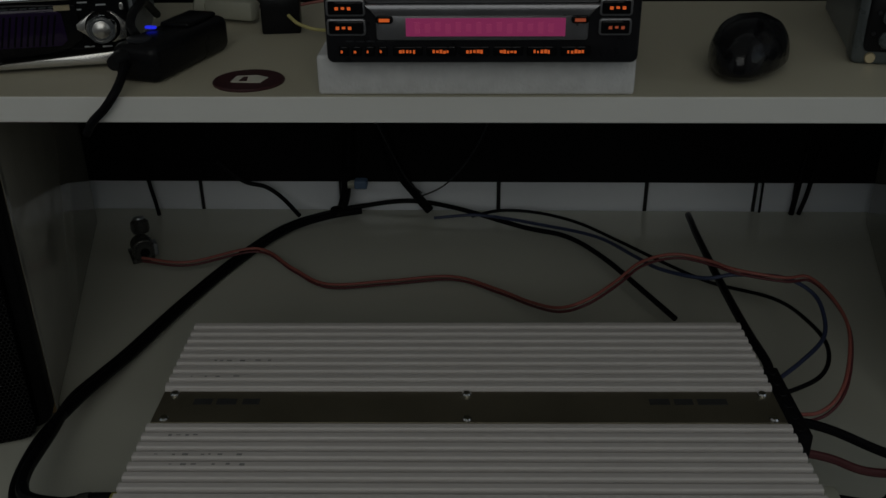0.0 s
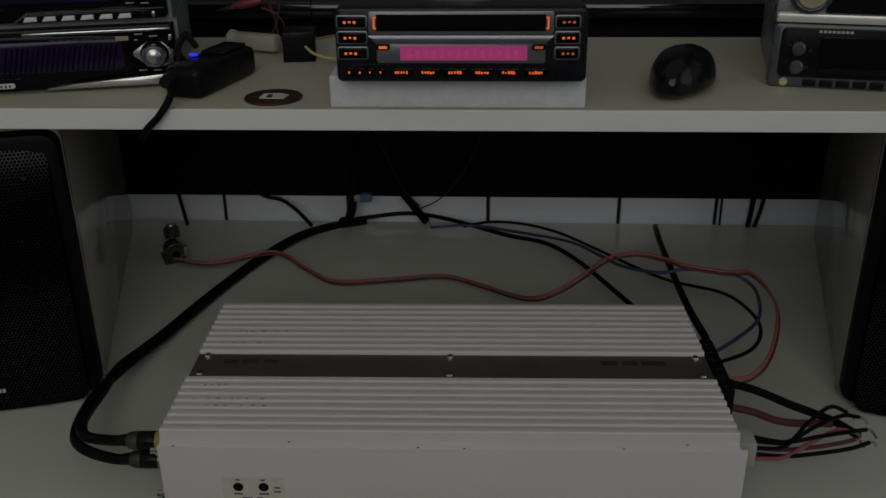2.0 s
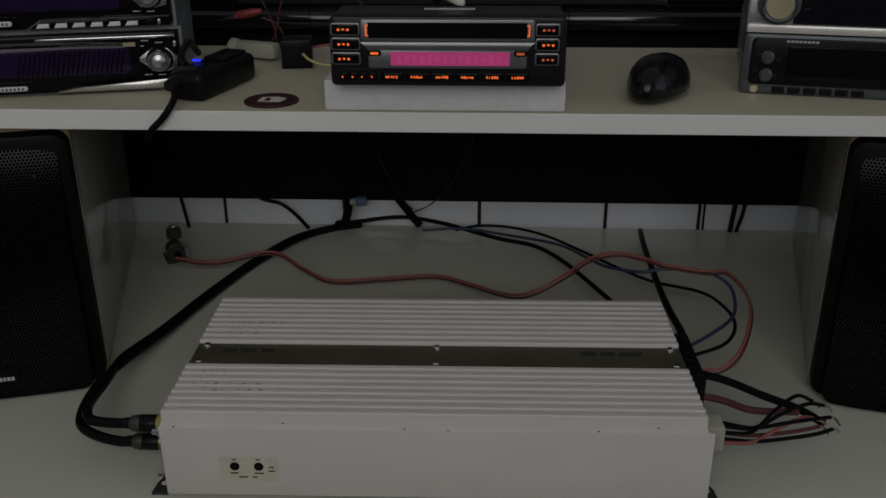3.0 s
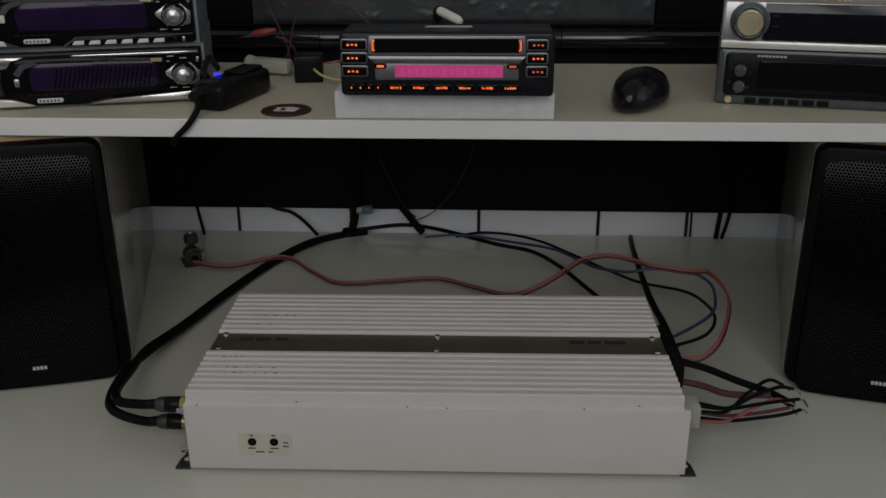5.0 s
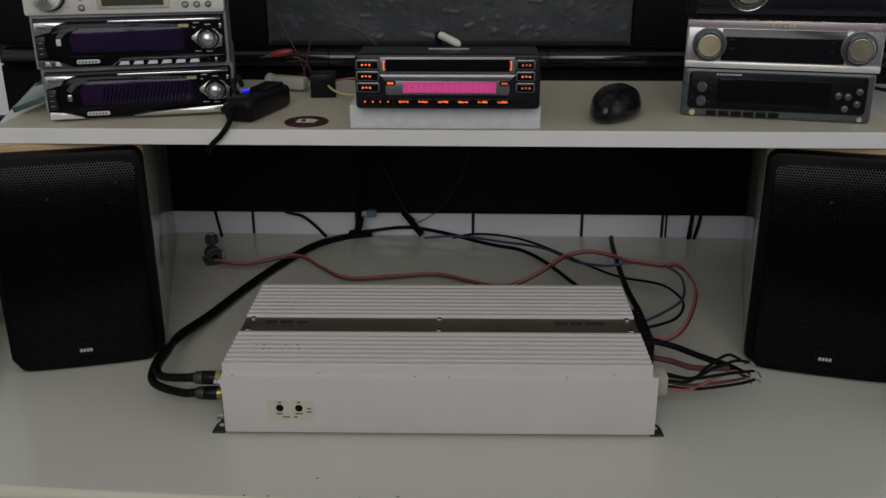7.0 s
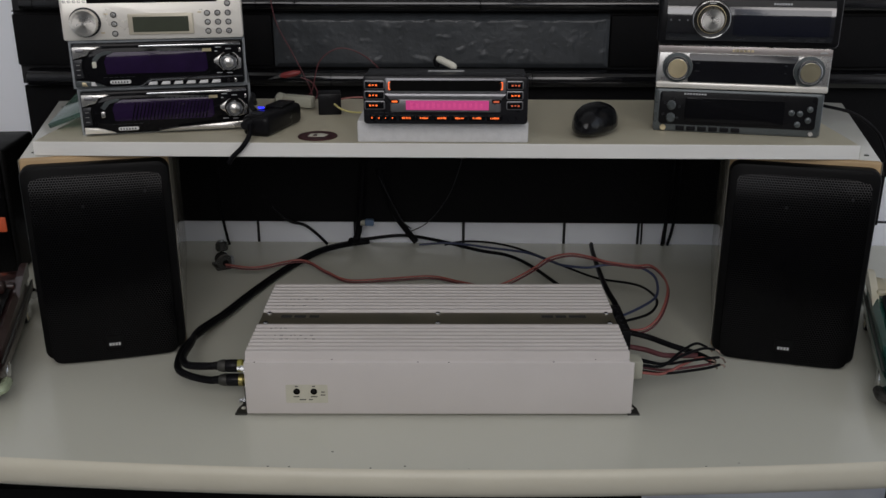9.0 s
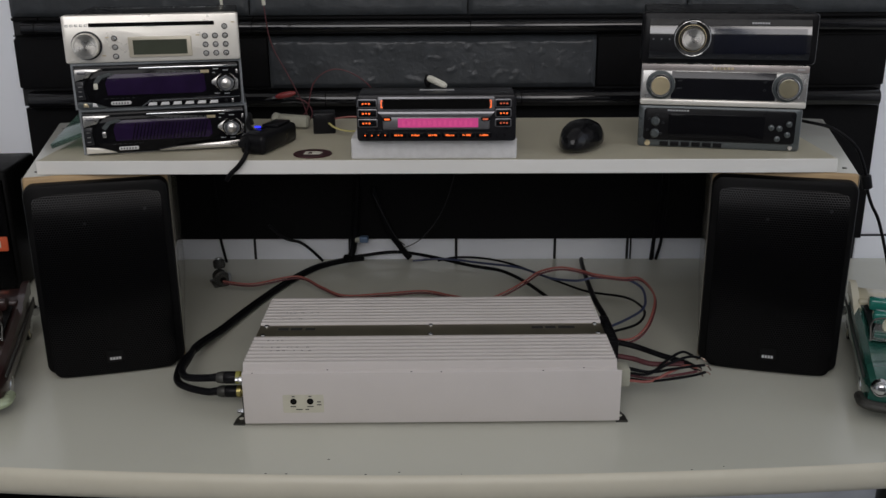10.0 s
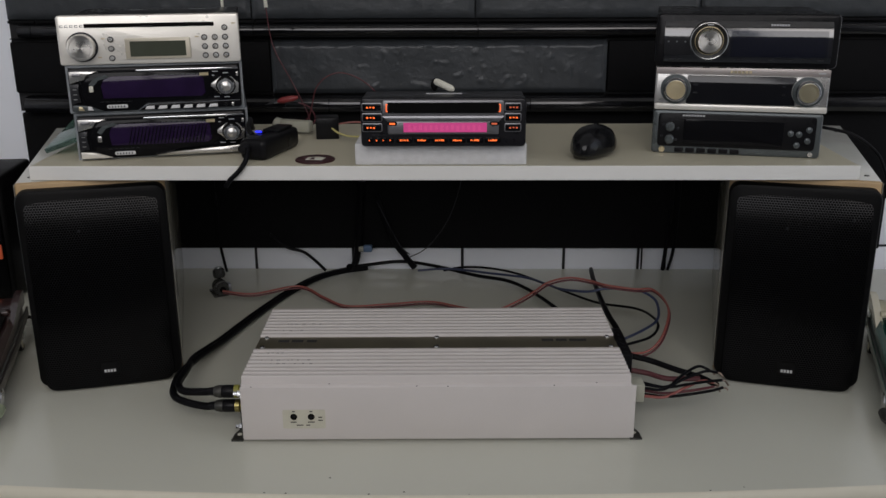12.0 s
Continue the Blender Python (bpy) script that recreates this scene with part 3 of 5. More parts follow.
for x in (-0.1475, -0.1295):
    part("control_hole", lathe([(0.0036, 0), (0.0036, 0.0003)], pose(x, -0.0008, 0.0306, 90), 20), HOLE, amp)
    part("control_ring", lathe([(0.0017, 0), (0.0012, 0.0003)], pose(x, -0.00112, 0.0306, 90), 10), BLACK_PLASTIC, amp)
bm = bmesh.new()
for x, z, w in ((-0.1510, 0.0241, 0.006), (-0.133, 0.0241, 0.007), (-0.145, 0.0206, 0.007), (-0.135, 0.0206, 0.004), (-0.149, 0.0362, 0.003), (-0.1310, 0.0362, 0.003), (-0.122, 0.0296, 0.004), (-0.1225, 0.0261, 0.005)):
    box(x, x + w, -0.0011, -0.0008, z, z + 0.001, bm=bm)
pieces("print_bar", bm, PRINT, amp)
for sx in (-1, 1):
    part("end_plate", box(min(sx * AW, sx * (AW + 0.0022)), max(sx * AW, sx * (AW + 0.0022)), 0.004, AD - 0.004, 0.003, 0.058, 0.0006, 1), STEEL_DARK, amp, "dark steel end plate")
    for y in (0.006, 0.156):
        a = AW + 0.0022
        bm = prism([(a, y - 0.003), (a + 0.0125, y - 0.003), (a + 0.0115, y + 0.010), (a, y + 0.040)], 0.0, 0.002, to=lambda c, d, e, sx=sx: (sx * c, e, d))
        part("foot_bracket", bm, STEEL_DARK, amp, "black steel foot with a screw hole")
        part("foot_hole", lathe([(0.0027, 0), (0.0027, 0.0003)], pose(sx * (a + 0.0056), y + 0.009, 0.002), 12), LABEL, amp)
        bm = prism([(0.002, y + 0.001), (0.032, y + 0.001), (0.002, y + 0.010)], 0.0, 0.0015, to=lambda c, d, e, sx=sx, a=a: (sx * (a + d), e, c))
        part("bracket_web", bm, STEEL_DARK, amp)
    for y, z in ((0.010, 0.048), (0.010, 0.030), (0.10, 0.05), (0.18, 0.03)):
        part("end_screw", lathe([(0.003, 0), (0.003, 0.001), (0.002, 0.002)], pose(sx * (AW + 0.0022), y, z, 0, sx * 90), 10), CHROME, amp)
for k, z in enumerate((0.040, 0.023)):
    j = part("input_socket", lathe([(0.0055, 0), (0.0055, 0.004), (0.0048, 0.004), (0.0048, 0.012)], pose(-AW - 0.0022, 0.040, z, 0, -90), 16), BRASS, amp, "gold-plated phono socket")
for z in (0.012, 0.050):
    part("earth_nut", lathe([(0.0034, 0), (0.0034, 0.005), (0.0022, 0.006), (0.0022, 0.009)], pose(-AW - 0.0022, 0.014, z, 0, -90), 8), CHROME, amp)
part("terminal_block", box(AW + 0.0022, AW + 0.015, 0.074, 0.150, 0.022, 0.0655, 0.0012), BLACK_PLASTIC, amp, "black screw terminal block")
for k in range(6):
    part("terminal_screw", lathe([(0.0026, 0), (0.0024, 0.0004)], pose(AW + 0.009, 0.081 + k * 0.0124, 0.0655), 12), BLACK_PLASTIC, amp)
part("power_socket", box(AW + 0.0022, AW + 0.019, 0.022, 0.043, 0.033, 0.054, 0.002), NYLON, amp, "milky nylon multi-pin connector")

# ---- cables on the table ----
def cable(name, lines, material, label, cat="cable", flat=1.0, extra=()):
    ob = thing(name, I, label, cat)
    for pts, r in lines:
        part("strand", tube(pts, r, flat=flat), material, ob)
    for nm, bm, mt in extra:
        part(nm, bm, mt, ob)
    return ob


AL = pose(0.0500, 0.4030, T, 0, 0, 1.1)
def on_amp(x, y, z):
    return tuple(AL @ Vector((x, y, z)))
loop = [(-0.2485, 0.575, 0.019), (-0.2410, 0.615, 0.015), (-0.2335, 0.6524, 0.011), (-0.212, 0.742, 0.008), (-0.184, 0.828, 0.007), (-0.150, 0.895, 0.008), (-0.112, 0.925, 0.010), (-0.076, 0.941, 0.010)]
rca = thing("phono_cable", I, "black twin phono cable looping behind the amplifier", "cable")
for k, z in enumerate((0.040, 0.023)):
    a = on_amp(-AW - 0.038, 0.040, z)
    b = on_amp(-AW - 0.050, 0.041, z - 0.001)
    o = 0.0032 * (1 if k else -1)
    pts = [a, b, (-0.222, 0.446 - 0.002 * k, T + 0.036 - 0.012 * k), (-0.235 - o, 0.456, T + 0.035 - 0.010 * k), (-0.243 - o, 0.480, T + 0.031 - 0.006 * k), (-0.248 - o, 0.525, T + 0.024 - 0.003 * k)] + [(x + o * 0.8, y - o * 0.6, T + z2 - 0.003 + 0.0012 * k) for x, y, z2 in loop]
    part("strand", tube(pts, 0.0042), WIRE_BLACK, rca)
    part("plug", lathe([(0.0062, 0), (0.0070, 0.002), (0.0070, 0.012), (0.0056, 0.016), (0.0045, 0.026), (0.0036, 0.030)], AL @ pose(-AW - 0.0155, 0.040, z, 0, -90), 18), BLACK_PLASTIC, rca)
    part("plug_collar", lathe([(0.0069, 0.014), (0.0069, 0.0165), (0.0060, 0.0215), (0.0050, 0.0225)], AL @ pose(-AW - 0.0155, 0.040, z, 0, -90), 18), STEEL_DARK, rca)
    part("plug_tip", lathe([(0.0060, -0.002), (0.0071, -0.001), (0.0071, 0.0035), (0.0062, 0.0040)], AL @ pose(-AW - 0.0125, 0.040, z, 0, -90), 16), YELLOW_RING if k == 0 else BRASS, rca, "yellow plug ring" if k == 0 else "")

e = AW + 0.013
red_pts = [(-0.270, 0.800, 0.020), (-0.225, 0.800, 0.016), (-0.1637, 0.8249, 0.0186), (-0.122, 0.794, 0.013), (-0.086, 0.7727, 0.008), (-0.028, 0.7802, 0.008), (0.0305, 0.7878, 0.009), (0.0727, 0.7549, 0.014), (0.1011, 0.7113, 0.026), (0.1224, 0.6783, 0.040), (0.1443, 0.6719, 0.052), (0.1700, 0.6900, 0.0600), (0.1916, 0.7091, 0.0670), (0.2207, 0.7164, 0.0710), (0.2488, 0.7059, 0.0700), (0.2662, 0.6932, 0.0690), (0.3027, 0.6837, 0.0670), (0.3244, 0.6866, 0.0660), (0.3337, 0.6521, 0.0640), (0.3302, 0.6080, 0.0620), (0.3113, 0.5577, 0.0520), (0.2893, 0.5353, 0.0440)]
red = cable("speaker_wire", [([(x, y, T + z) for x, y, z in red_pts] + [on_amp(e, 0.124, 0.045)], 0.0014)], WIRE_RED, "thin red speaker wire arching behind the amplifier")
part("second_strand", tube([(x + 0.0012, y - 0.0020, T + z - 0.0026) for x, y, z in red_pts] + [on_amp(e, 0.118, 0.042)], 0.0012), WIRE_DARK_RED, red)
cable("remote_wire", [([(0.0083, 0.9033, T + 0.0160), (0.0575, 0.9061, T + 0.0180), (0.1194, 0.8797, T + 0.0200), (0.1707, 0.8317, T + 0.0300), (0.1972, 0.7678, T + 0.0420), (0.2133, 0.7282, T + 0.0500), (0.2423, 0.6984, T + 0.0580), (0.2665, 0.6936, T + 0.0640), (0.3039, 0.6896, T + 0.0640), (0.3245, 0.6758, T + 0.0580), (0.3272, 0.6523, T + 0.0520), (0.3197, 0.6261, T + 0.0460), (0.2953, 0.5973, T + 0.0440), on_amp(e, 0.155, 0.045)], 0.0017)], WIRE_BLUE, "thin blue wire curling to the terminal block")
cable("ground_wire", [([(0.0482, 0.9207, T + 0.0100), (0.0799, 0.9317, T + 0.0120), (0.1206, 0.9237, T + 0.0130), (0.1599, 0.8969, T + 0.0140), (0.1980, 0.8506, T + 0.0150), (0.2346, 0.8049, T + 0.0150), (0.2690, 0.7685, T + 0.0150), (0.3122, 0.7244, T + 0.0240), (0.3226, 0.6660, T + 0.0360), (0.3197, 0.6140, T + 0.0440), (0.3012, 0.5755, T + 0.0450), on_amp(e, 0.142, 0.045)], 0.0017)], WIRE_BLACK, "thin black wire curling to the terminal block")
cable("thin_cable", [([(-0.0890, 0.9350, T + 0.0120), (-0.0740, 0.9390, T + 0.0130), (-0.0222, 0.9474, T + 0.0160), (0.0297, 0.9339, T + 0.0140), (0.1003, 0.8914, T + 0.0120), (0.1454, 0.8685, T + 0.0120), (0.1766, 0.8136, T + 0.0160), (0.2050, 0.7377, T + 0.0200), (0.2233, 0.6989, T + 0.0180)], 0.0026)], WIRE_BLACK, "thin black cable running behind the amplifier")
cable("flat_cable", [([(0.2788, 0.9224, T + 0.012), (0.2755, 0.897, T + 0.018), (0.270, 0.840, T + 0.027), (0.2625, 0.730, T + 0.043), (0.2580, 0.645, T + 0.055), (0.2592, 0.610, T + 0.056), (0.262, 0.575, T + 0.056), on_amp(e, 0.155, 0.052)], 0.0034)], WIRE_BLACK, "thick black cable running to the terminal block")
harness = thing("wiring_harness", I, "bundle of cut black and red wires beside the amplifier", "cable")
src = [(0.024, 0.049), (0.031, 0.050), (0.038, 0.049), (0.024, 0.040), (0.031, 0.039), (0.038, 0.040)]
ends = [(0.350, 0.483, 0.046), (0.357, 0.477, 0.046), (0.360, 0.468, 0.041), (0.352, 0.470, 0.037), (0.358, 0.456, 0.038), (0.350, 0.462, 0.036)]
mats = [WIRE_BLACK, WIRE_BLACK, WIRE_BLACK, WIRE_RED, WIRE_BLACK, WIRE_DARK_RED]
random.seed(11)
for k in range(6):
    y, z = src[k]
    a = Vector(on_amp(AW + 0.0185, y, z))
    b = Vector((ends[k][0], ends[k][1], T + ends[k][2]))
    arch = (0.009, 0.004, -0.001, 0.005, -0.003, -0.002)[k]
    q1 = a.lerp(b, 0.3) + Vector((0, -0.003 + 0.001 * k, -0.006))
    q2 = a.lerp(b, 0.58) + Vector((0, arch * 0.6, arch * 0.3 - 0.003))
    q3 = a.lerp(b, 0.84) + Vector((0, arch, arch * 0.4))
    part("wire", tube([a, q1, q2, q3, b], 0.0016, 8), mats[k], harness)
    d = (b - q3).normalized()
    part("bare_end", tube([b, b + d * 0.004 + Vector((0, -0.001, -0.001)), b + d * 0.007 + Vector((-0.001, -0.004 * (k % 3), -0.003))], 0.0011, 6), COPPER, harness)
cable("power_cable", [([on_amp(e, 0.118, 0.046), (0.290, 0.520, T + 0.041), (0.316, 0.505, T + 0.037), (0.342, 0.490, T + 0.034), (0.356, 0.470, T + 0.034)], 0.0034)], WIRE_BLACK, "thick black cable from the terminal block")
cable("power_lead", [([on_amp(e, 0.094, 0.038), (0.284, 0.496, T + 0.036), (0.305, 0.486, T + 0.034), (0.340, 0.482, T + 0.036)], 0.0030)], WIRE_DARK_RED, "dark red lead from the terminal block")

# fuse holder at the end of the red wire
fuse = thing("inline_fuse_holder", pose(-0.285, 0.842, T, 0, 0, -62) @ Matrix.Scale(1.05, 4), "clear plastic and metal inline fuse holder", "fuse holder")
part("clamp", box(-0.016, 0.014, -0.012, 0.009, 0.0, 0.004, 0.001), SMOKED, fuse)
part("body", lathe([(0.007, 0), (0.0105, 0.002), (0.0105, 0.020), (0.008, 0.024)], pose(-0.006, 0, 0.0120, 0, 90), 16), SMOKED, fuse)
part("metal_ring", lathe([(0.0095, 0), (0.0112, 0.001), (0.0112, 0.004), (0.0095, 0.005)], pose(0.010, 0, 0.0120, 0, 90), 18), STEEL_DARK, fuse)
part("end_face", lathe([(0.0096, 0), (0.0092, 0.0008)], pose(0.0152, 0, 0.0120, 0, 90), 18), SLEEVE, fuse)
part("opening", lathe([(0.0044, 0), (0.0044, 0.0012)], pose(0.0176, 0, 0.0120, 0, 90), 14), HOLE, fuse)
part("cap", lathe([(0.0075, 0), (0.0090, 0.004), (0.0085, 0.011), (0.005, 0.014)], pose(-0.006, 0.002, 0.0225, 0, -12), 14), SMOKED, fuse)
part("terminal_bolt", lathe([(0.0035, 0), (0.0035, 0.010), (0.0055, 0.011), (0.0050, 0.014)], pose(-0.006, 0.002, 0.0240, 0, -12), 12), SLEEVE, fuse)
part("wire_tab", box(0.004, 0.016, 0.009, 0.013, 0.006, 0.018, 0.001), SLEEVE, fuse)

# hanging leads against the wall
hang = [
    ("hanging_lead", [(-0.298, 0.925, S - 0.03), (-0.310, 0.945, 0.90), (-0.308, 0.945, 0.854), (-0.3078, 0.945, 0.802), (-0.302, 0.943, 0.765), (-0.297, 0.935, T + 0.003)], 0.0022),
    ("hanging_lead", [(-0.225, 0.938, 0.815), (-0.200, 0.938, 0.793), (-0.176, 0.938, 0.786), (-0.158, 0.935, 0.774), (-0.137, 0.915, T + 0.0125)], 0.0024),
    ("hanging_lead", [(-0.078, 0.935, 0.90), (-0.086, 0.935, 0.80), (-0.093, 0.932, 0.765), (-0.100, 0.92, T + 0.0155)], 0.0055),
    ("hanging_lead", [(-0.055, 0.935, 0.88), (-0.032, 0.935, 0.81), (-0.014, 0.938, 0.780), (-0.006, 0.940, T + 0.018), (0.002, 0.940, T + 0.008)], 0.0050),
    ("thin_lead", [(0.082, 0.93, 0.96), (0.075, 0.93, 0.90), (0.055, 0.93, 0.84), (0.022, 0.93, 0.795), (-0.015, 0.938, T + 0.022)], 0.0008),
    ("thin_lead", [(-0.055, 0.93, 0.87), (-0.04, 0.925, 0.84), (-0.02, 0.925, 0.80), (-0.005, 0.925, 0.785)], 0.0008),
    ("hanging_lead", [(0.400, 0.945, 0.98), (0.402, 0.945, 0.86), (0.398, 0.945, 0.79), (0.395, 0.945, T + 0.003)], 0.0030),
    ("hanging_lead", [(0.412, 0.945, 0.98), (0.413, 0.945, 0.86), (0.410, 0.945, 0.79), (0.403, 0.945, T + 0.003)], 0.0024),
    ("hanging_lead", [(0.362, 0.95, 0.98), (0.361, 0.95, 0.86), (0.362, 0.95, T + 0.003)], 0.0014),
]
for nm, pts, r in hang:
    thin = nm == "thin_lead"
    cable(nm, [(pts, r)], DARK_GREY if thin else WIRE_BLACK, "thin grey lead against the black board" if thin else "black lead hanging down the tiled wall")
bundle = thing("cable_connector", pose(-0.072, 0.932, 0.792), "blue and white connector among the hanging leads", "connector")
part("shell", box(-0.006, 0.008, -0.006, 0.006, -0.004, 0.006, 0.002), mat("faded_blue_plastic", (0.10, 0.16, 0.26), 0.5), bundle)
part("collar", lathe([(0.0045, 0), (0.0045, 0.008)], pose(-0.005, 0, 0, 0, -90), 12), NYLON, bundle)

# ---- things on the shelf ----
foam = single("foam_block", box(-0.0955, 0.0955, 0, 0.16, 0, 0.0245, 0.002, 3), FOAM, pose(0.0525, 0.5565, S), "white foam block under the lit car stereo", "foam block")

st = thing("lit_car_stereo", pose(0.056, 0.5385, S + 0.0247), "black car stereo with lit magenta display and orange keys", "car stereo", "car stereos on the shelf")
W2, HH = 0.0895, 0.0525
part("chassis", box(-W2 + 0.0015, W2 - 0.0015, 0.018, 0.060, 0.001, HH - 0.001, 0.001), DARK_GREY, st, "dark metal chassis")
part("rear_housing", box(-W2 + 0.003, W2 - 0.003, 0.0602, 0.150, 0.001, HH - 0.024, 0.001), SLEEVE, st)
face = part("faceplate", prism(rounded(-W2, W2, 0, HH, 0.004), 0.0, 0.0178, 0.002), mat("worn_black_faceplate", (0.010, 0.010, 0.012), 0.30, var=0.3, scale=70, bump=0.05, spec=0.25), st)
part("bezel", prism(rounded(-0.060, 0.060, 0.0140, 0.0292, 0.002), -0.0026, -0.0002, 0.0012), BEZEL, face, "grey shaped display bezel")
part("bezel_brow", prism([(-0.060, 0.0280), (0.060, 0.0280), (0.066, 0.0345), (-0.066, 0.0345)], -0.0040, -0.0002, 0.0012), BEZEL, face)
part("display", box(-0.0430, 0.0470, -0.0031, -0.0027, 0.0165, 0.0268), MAGENTA, face, "lit magenta display")
bm = bmesh.new()
for k in range(14):
    box(-0.038 + k * 0.0058, -0.0350 + k * 0.0058, -0.0034, -0.0032, 0.0180 + (k % 3) * 0.0006, 0.0245 - (k % 2) * 0.001, bm=bm)
pieces("display_bar", bm, mat("display_segment", (0.2, 0.02, 0.09), 0.3, glow=(0.72, 0.09, 0.27), power=0.62), face)
part("disc_slot", box(-0.0600, 0.0600, -0.0015, -0.0002, 0.0365, 0.0485, 0.0005, 1), HOLE, face, "black disc slot")
part("slot_frame", prism(rounded(-0.0655, 0.0655, 0.0348, 0.0505, 0.002), -0.0012, -0.0001, 0.0006), BEZEL, face)
for sx in (-1, 1):
    bm = box(sx * 0.0613 - 0.0005, sx * 0.0613 + 0.0005, -0.0022, -0.0015, 0.0385, 0.0465)
    box(min(sx * 0.0613, sx * 0.0596), max(sx * 0.0613, sx * 0.0596), -0.0022, -0.0015, 0.0460, 0.0467, bm=bm)
    box(min(sx * 0.0613, sx * 0.0596), max(sx * 0.0613, sx * 0.0596), -0.0022, -0.0015, 0.0383, 0.0390, bm=bm)
    part("slot_light", bm, ORANGE, face, "orange slot light")
    for k, z in enumerate((0.0175, 0.0285, 0.0395)):
        part("key_frame", prism(rounded(sx * 0.0770 - 0.0112, sx * 0.0770 + 0.0112 - (0.004 if sx > 0 else 0), z - 0.0010, z + 0.0085, 0.002, 4), -0.0016, -0.0001, 0.0006), BEZEL, face)
        key = part("side_key", box(sx * 0.0770 - 0.0100, sx * 0.0770 + 0.0100 - (0.004 if sx > 0 else 0), -0.0026, -0.0002, z, z + 0.0075, 0.001), BLACK_GLOSS, face)
        bm = bmesh.new()
        for j in range(3):
            x = sx * 0.0770 - 0.0058 + j * 0.0035
            box(x, x + 0.0019, -0.0029, -0.0027, z + 0.0028 + 0.0004 * (j % 2), z + 0.0045, bm=bm)
        pieces("key_mark", bm, ORANGE if sx < 0 or k == 1 else ORANGE_DIM, key)
    key = part("round_key", prism(rounded(sx * 0.055 - 0.005, sx * 0.055 + 0.005, 0.0238, 0.0282, 0.002), -0.0042, -0.0026, 0.0006), BLACK_GLOSS, face)
    part("key_mark", box(sx * 0.055 - 0.0030, sx * 0.055 + 0.0030, -0.0046, -0.0043, 0.0250, 0.0268), ORANGE if sx < 0 else ORANGE_DIM, key)
random.seed(3)
for k in range(10):
    x = -0.082 + (0.0075 * k if k < 4 else 0.031 + 0.0192 * (k - 4))
    w = 0.0055 if k < 4 else 0.0172
    key = part("preset_key", box(x, x + w, -0.0024, -0.0002, 0.0048, 0.0105, 0.0008), BLACK_GLOSS, face)
    bm = bmesh.new()
    n = 1 if k < 4 else 5
    for j in range(n):
        box(x + w * 0.22 + j * 0.0020, x + w * 0.22 + j * 0.0020 + random.uniform(0.0009, 0.0017), -0.0027, -0.0025, 0.0064 + random.uniform(0, 0.0005), 0.0080 + random.uniform(0, 0.0007), bm=bm)
    pieces("key_mark", bm, ORANGE, key)
bm = bmesh.new()
for k in range(5):
    box(-0.078 + 0.006 * k, -0.0735 + 0.006 * k, -0.0004, -0.0001, 0.0125, 0.0133, bm=bm)
pieces("print_bar", bm, DARK_GREY, face)
part("sticker", box(-0.020, 0.020, 0.040, 0.046, HH - 0.0010, HH - 0.0006), SILVER_INK, st, "silver sticker on the top")
part("rear_plug", lathe([(0.0030, 0), (0.0040, 0.003), (0.0038, 0.022), (0.0020, 0.026)], pose(-0.010, 0.060, HH + 0.0105, 108, 0, 58), 14), LABEL, st, "white plug on the back")
part("rear_plug_boot", blob((-0.011, 0.064, HH + 0.006), (0.0045, 0.0045, 0.008), u=14, v=8), BLACK_PLASTIC, st)


def sleeve(parent, h, w=0.0935, d=0.16):
    bm = box(-w, w, 0.006, d, 0.0, 0.0026)
    box(-w, w, 0.006, d, h - 0.0026, h, bm=bm)
    box(-w, -w + 0.0026, 0.006, d, 0.0026, h - 0.0026, bm=bm)
    box(w - 0.0026, w, 0.006, d, 0.0026, h - 0.0026, bm=bm)
    box(-w + 0.0026, w - 0.0026, d - 0.002, d, 0.0026, h - 0.0026, bm=bm)
    part("mounting_sleeve", bm, SLEEVE, parent, "grey galvanised mounting sleeve")


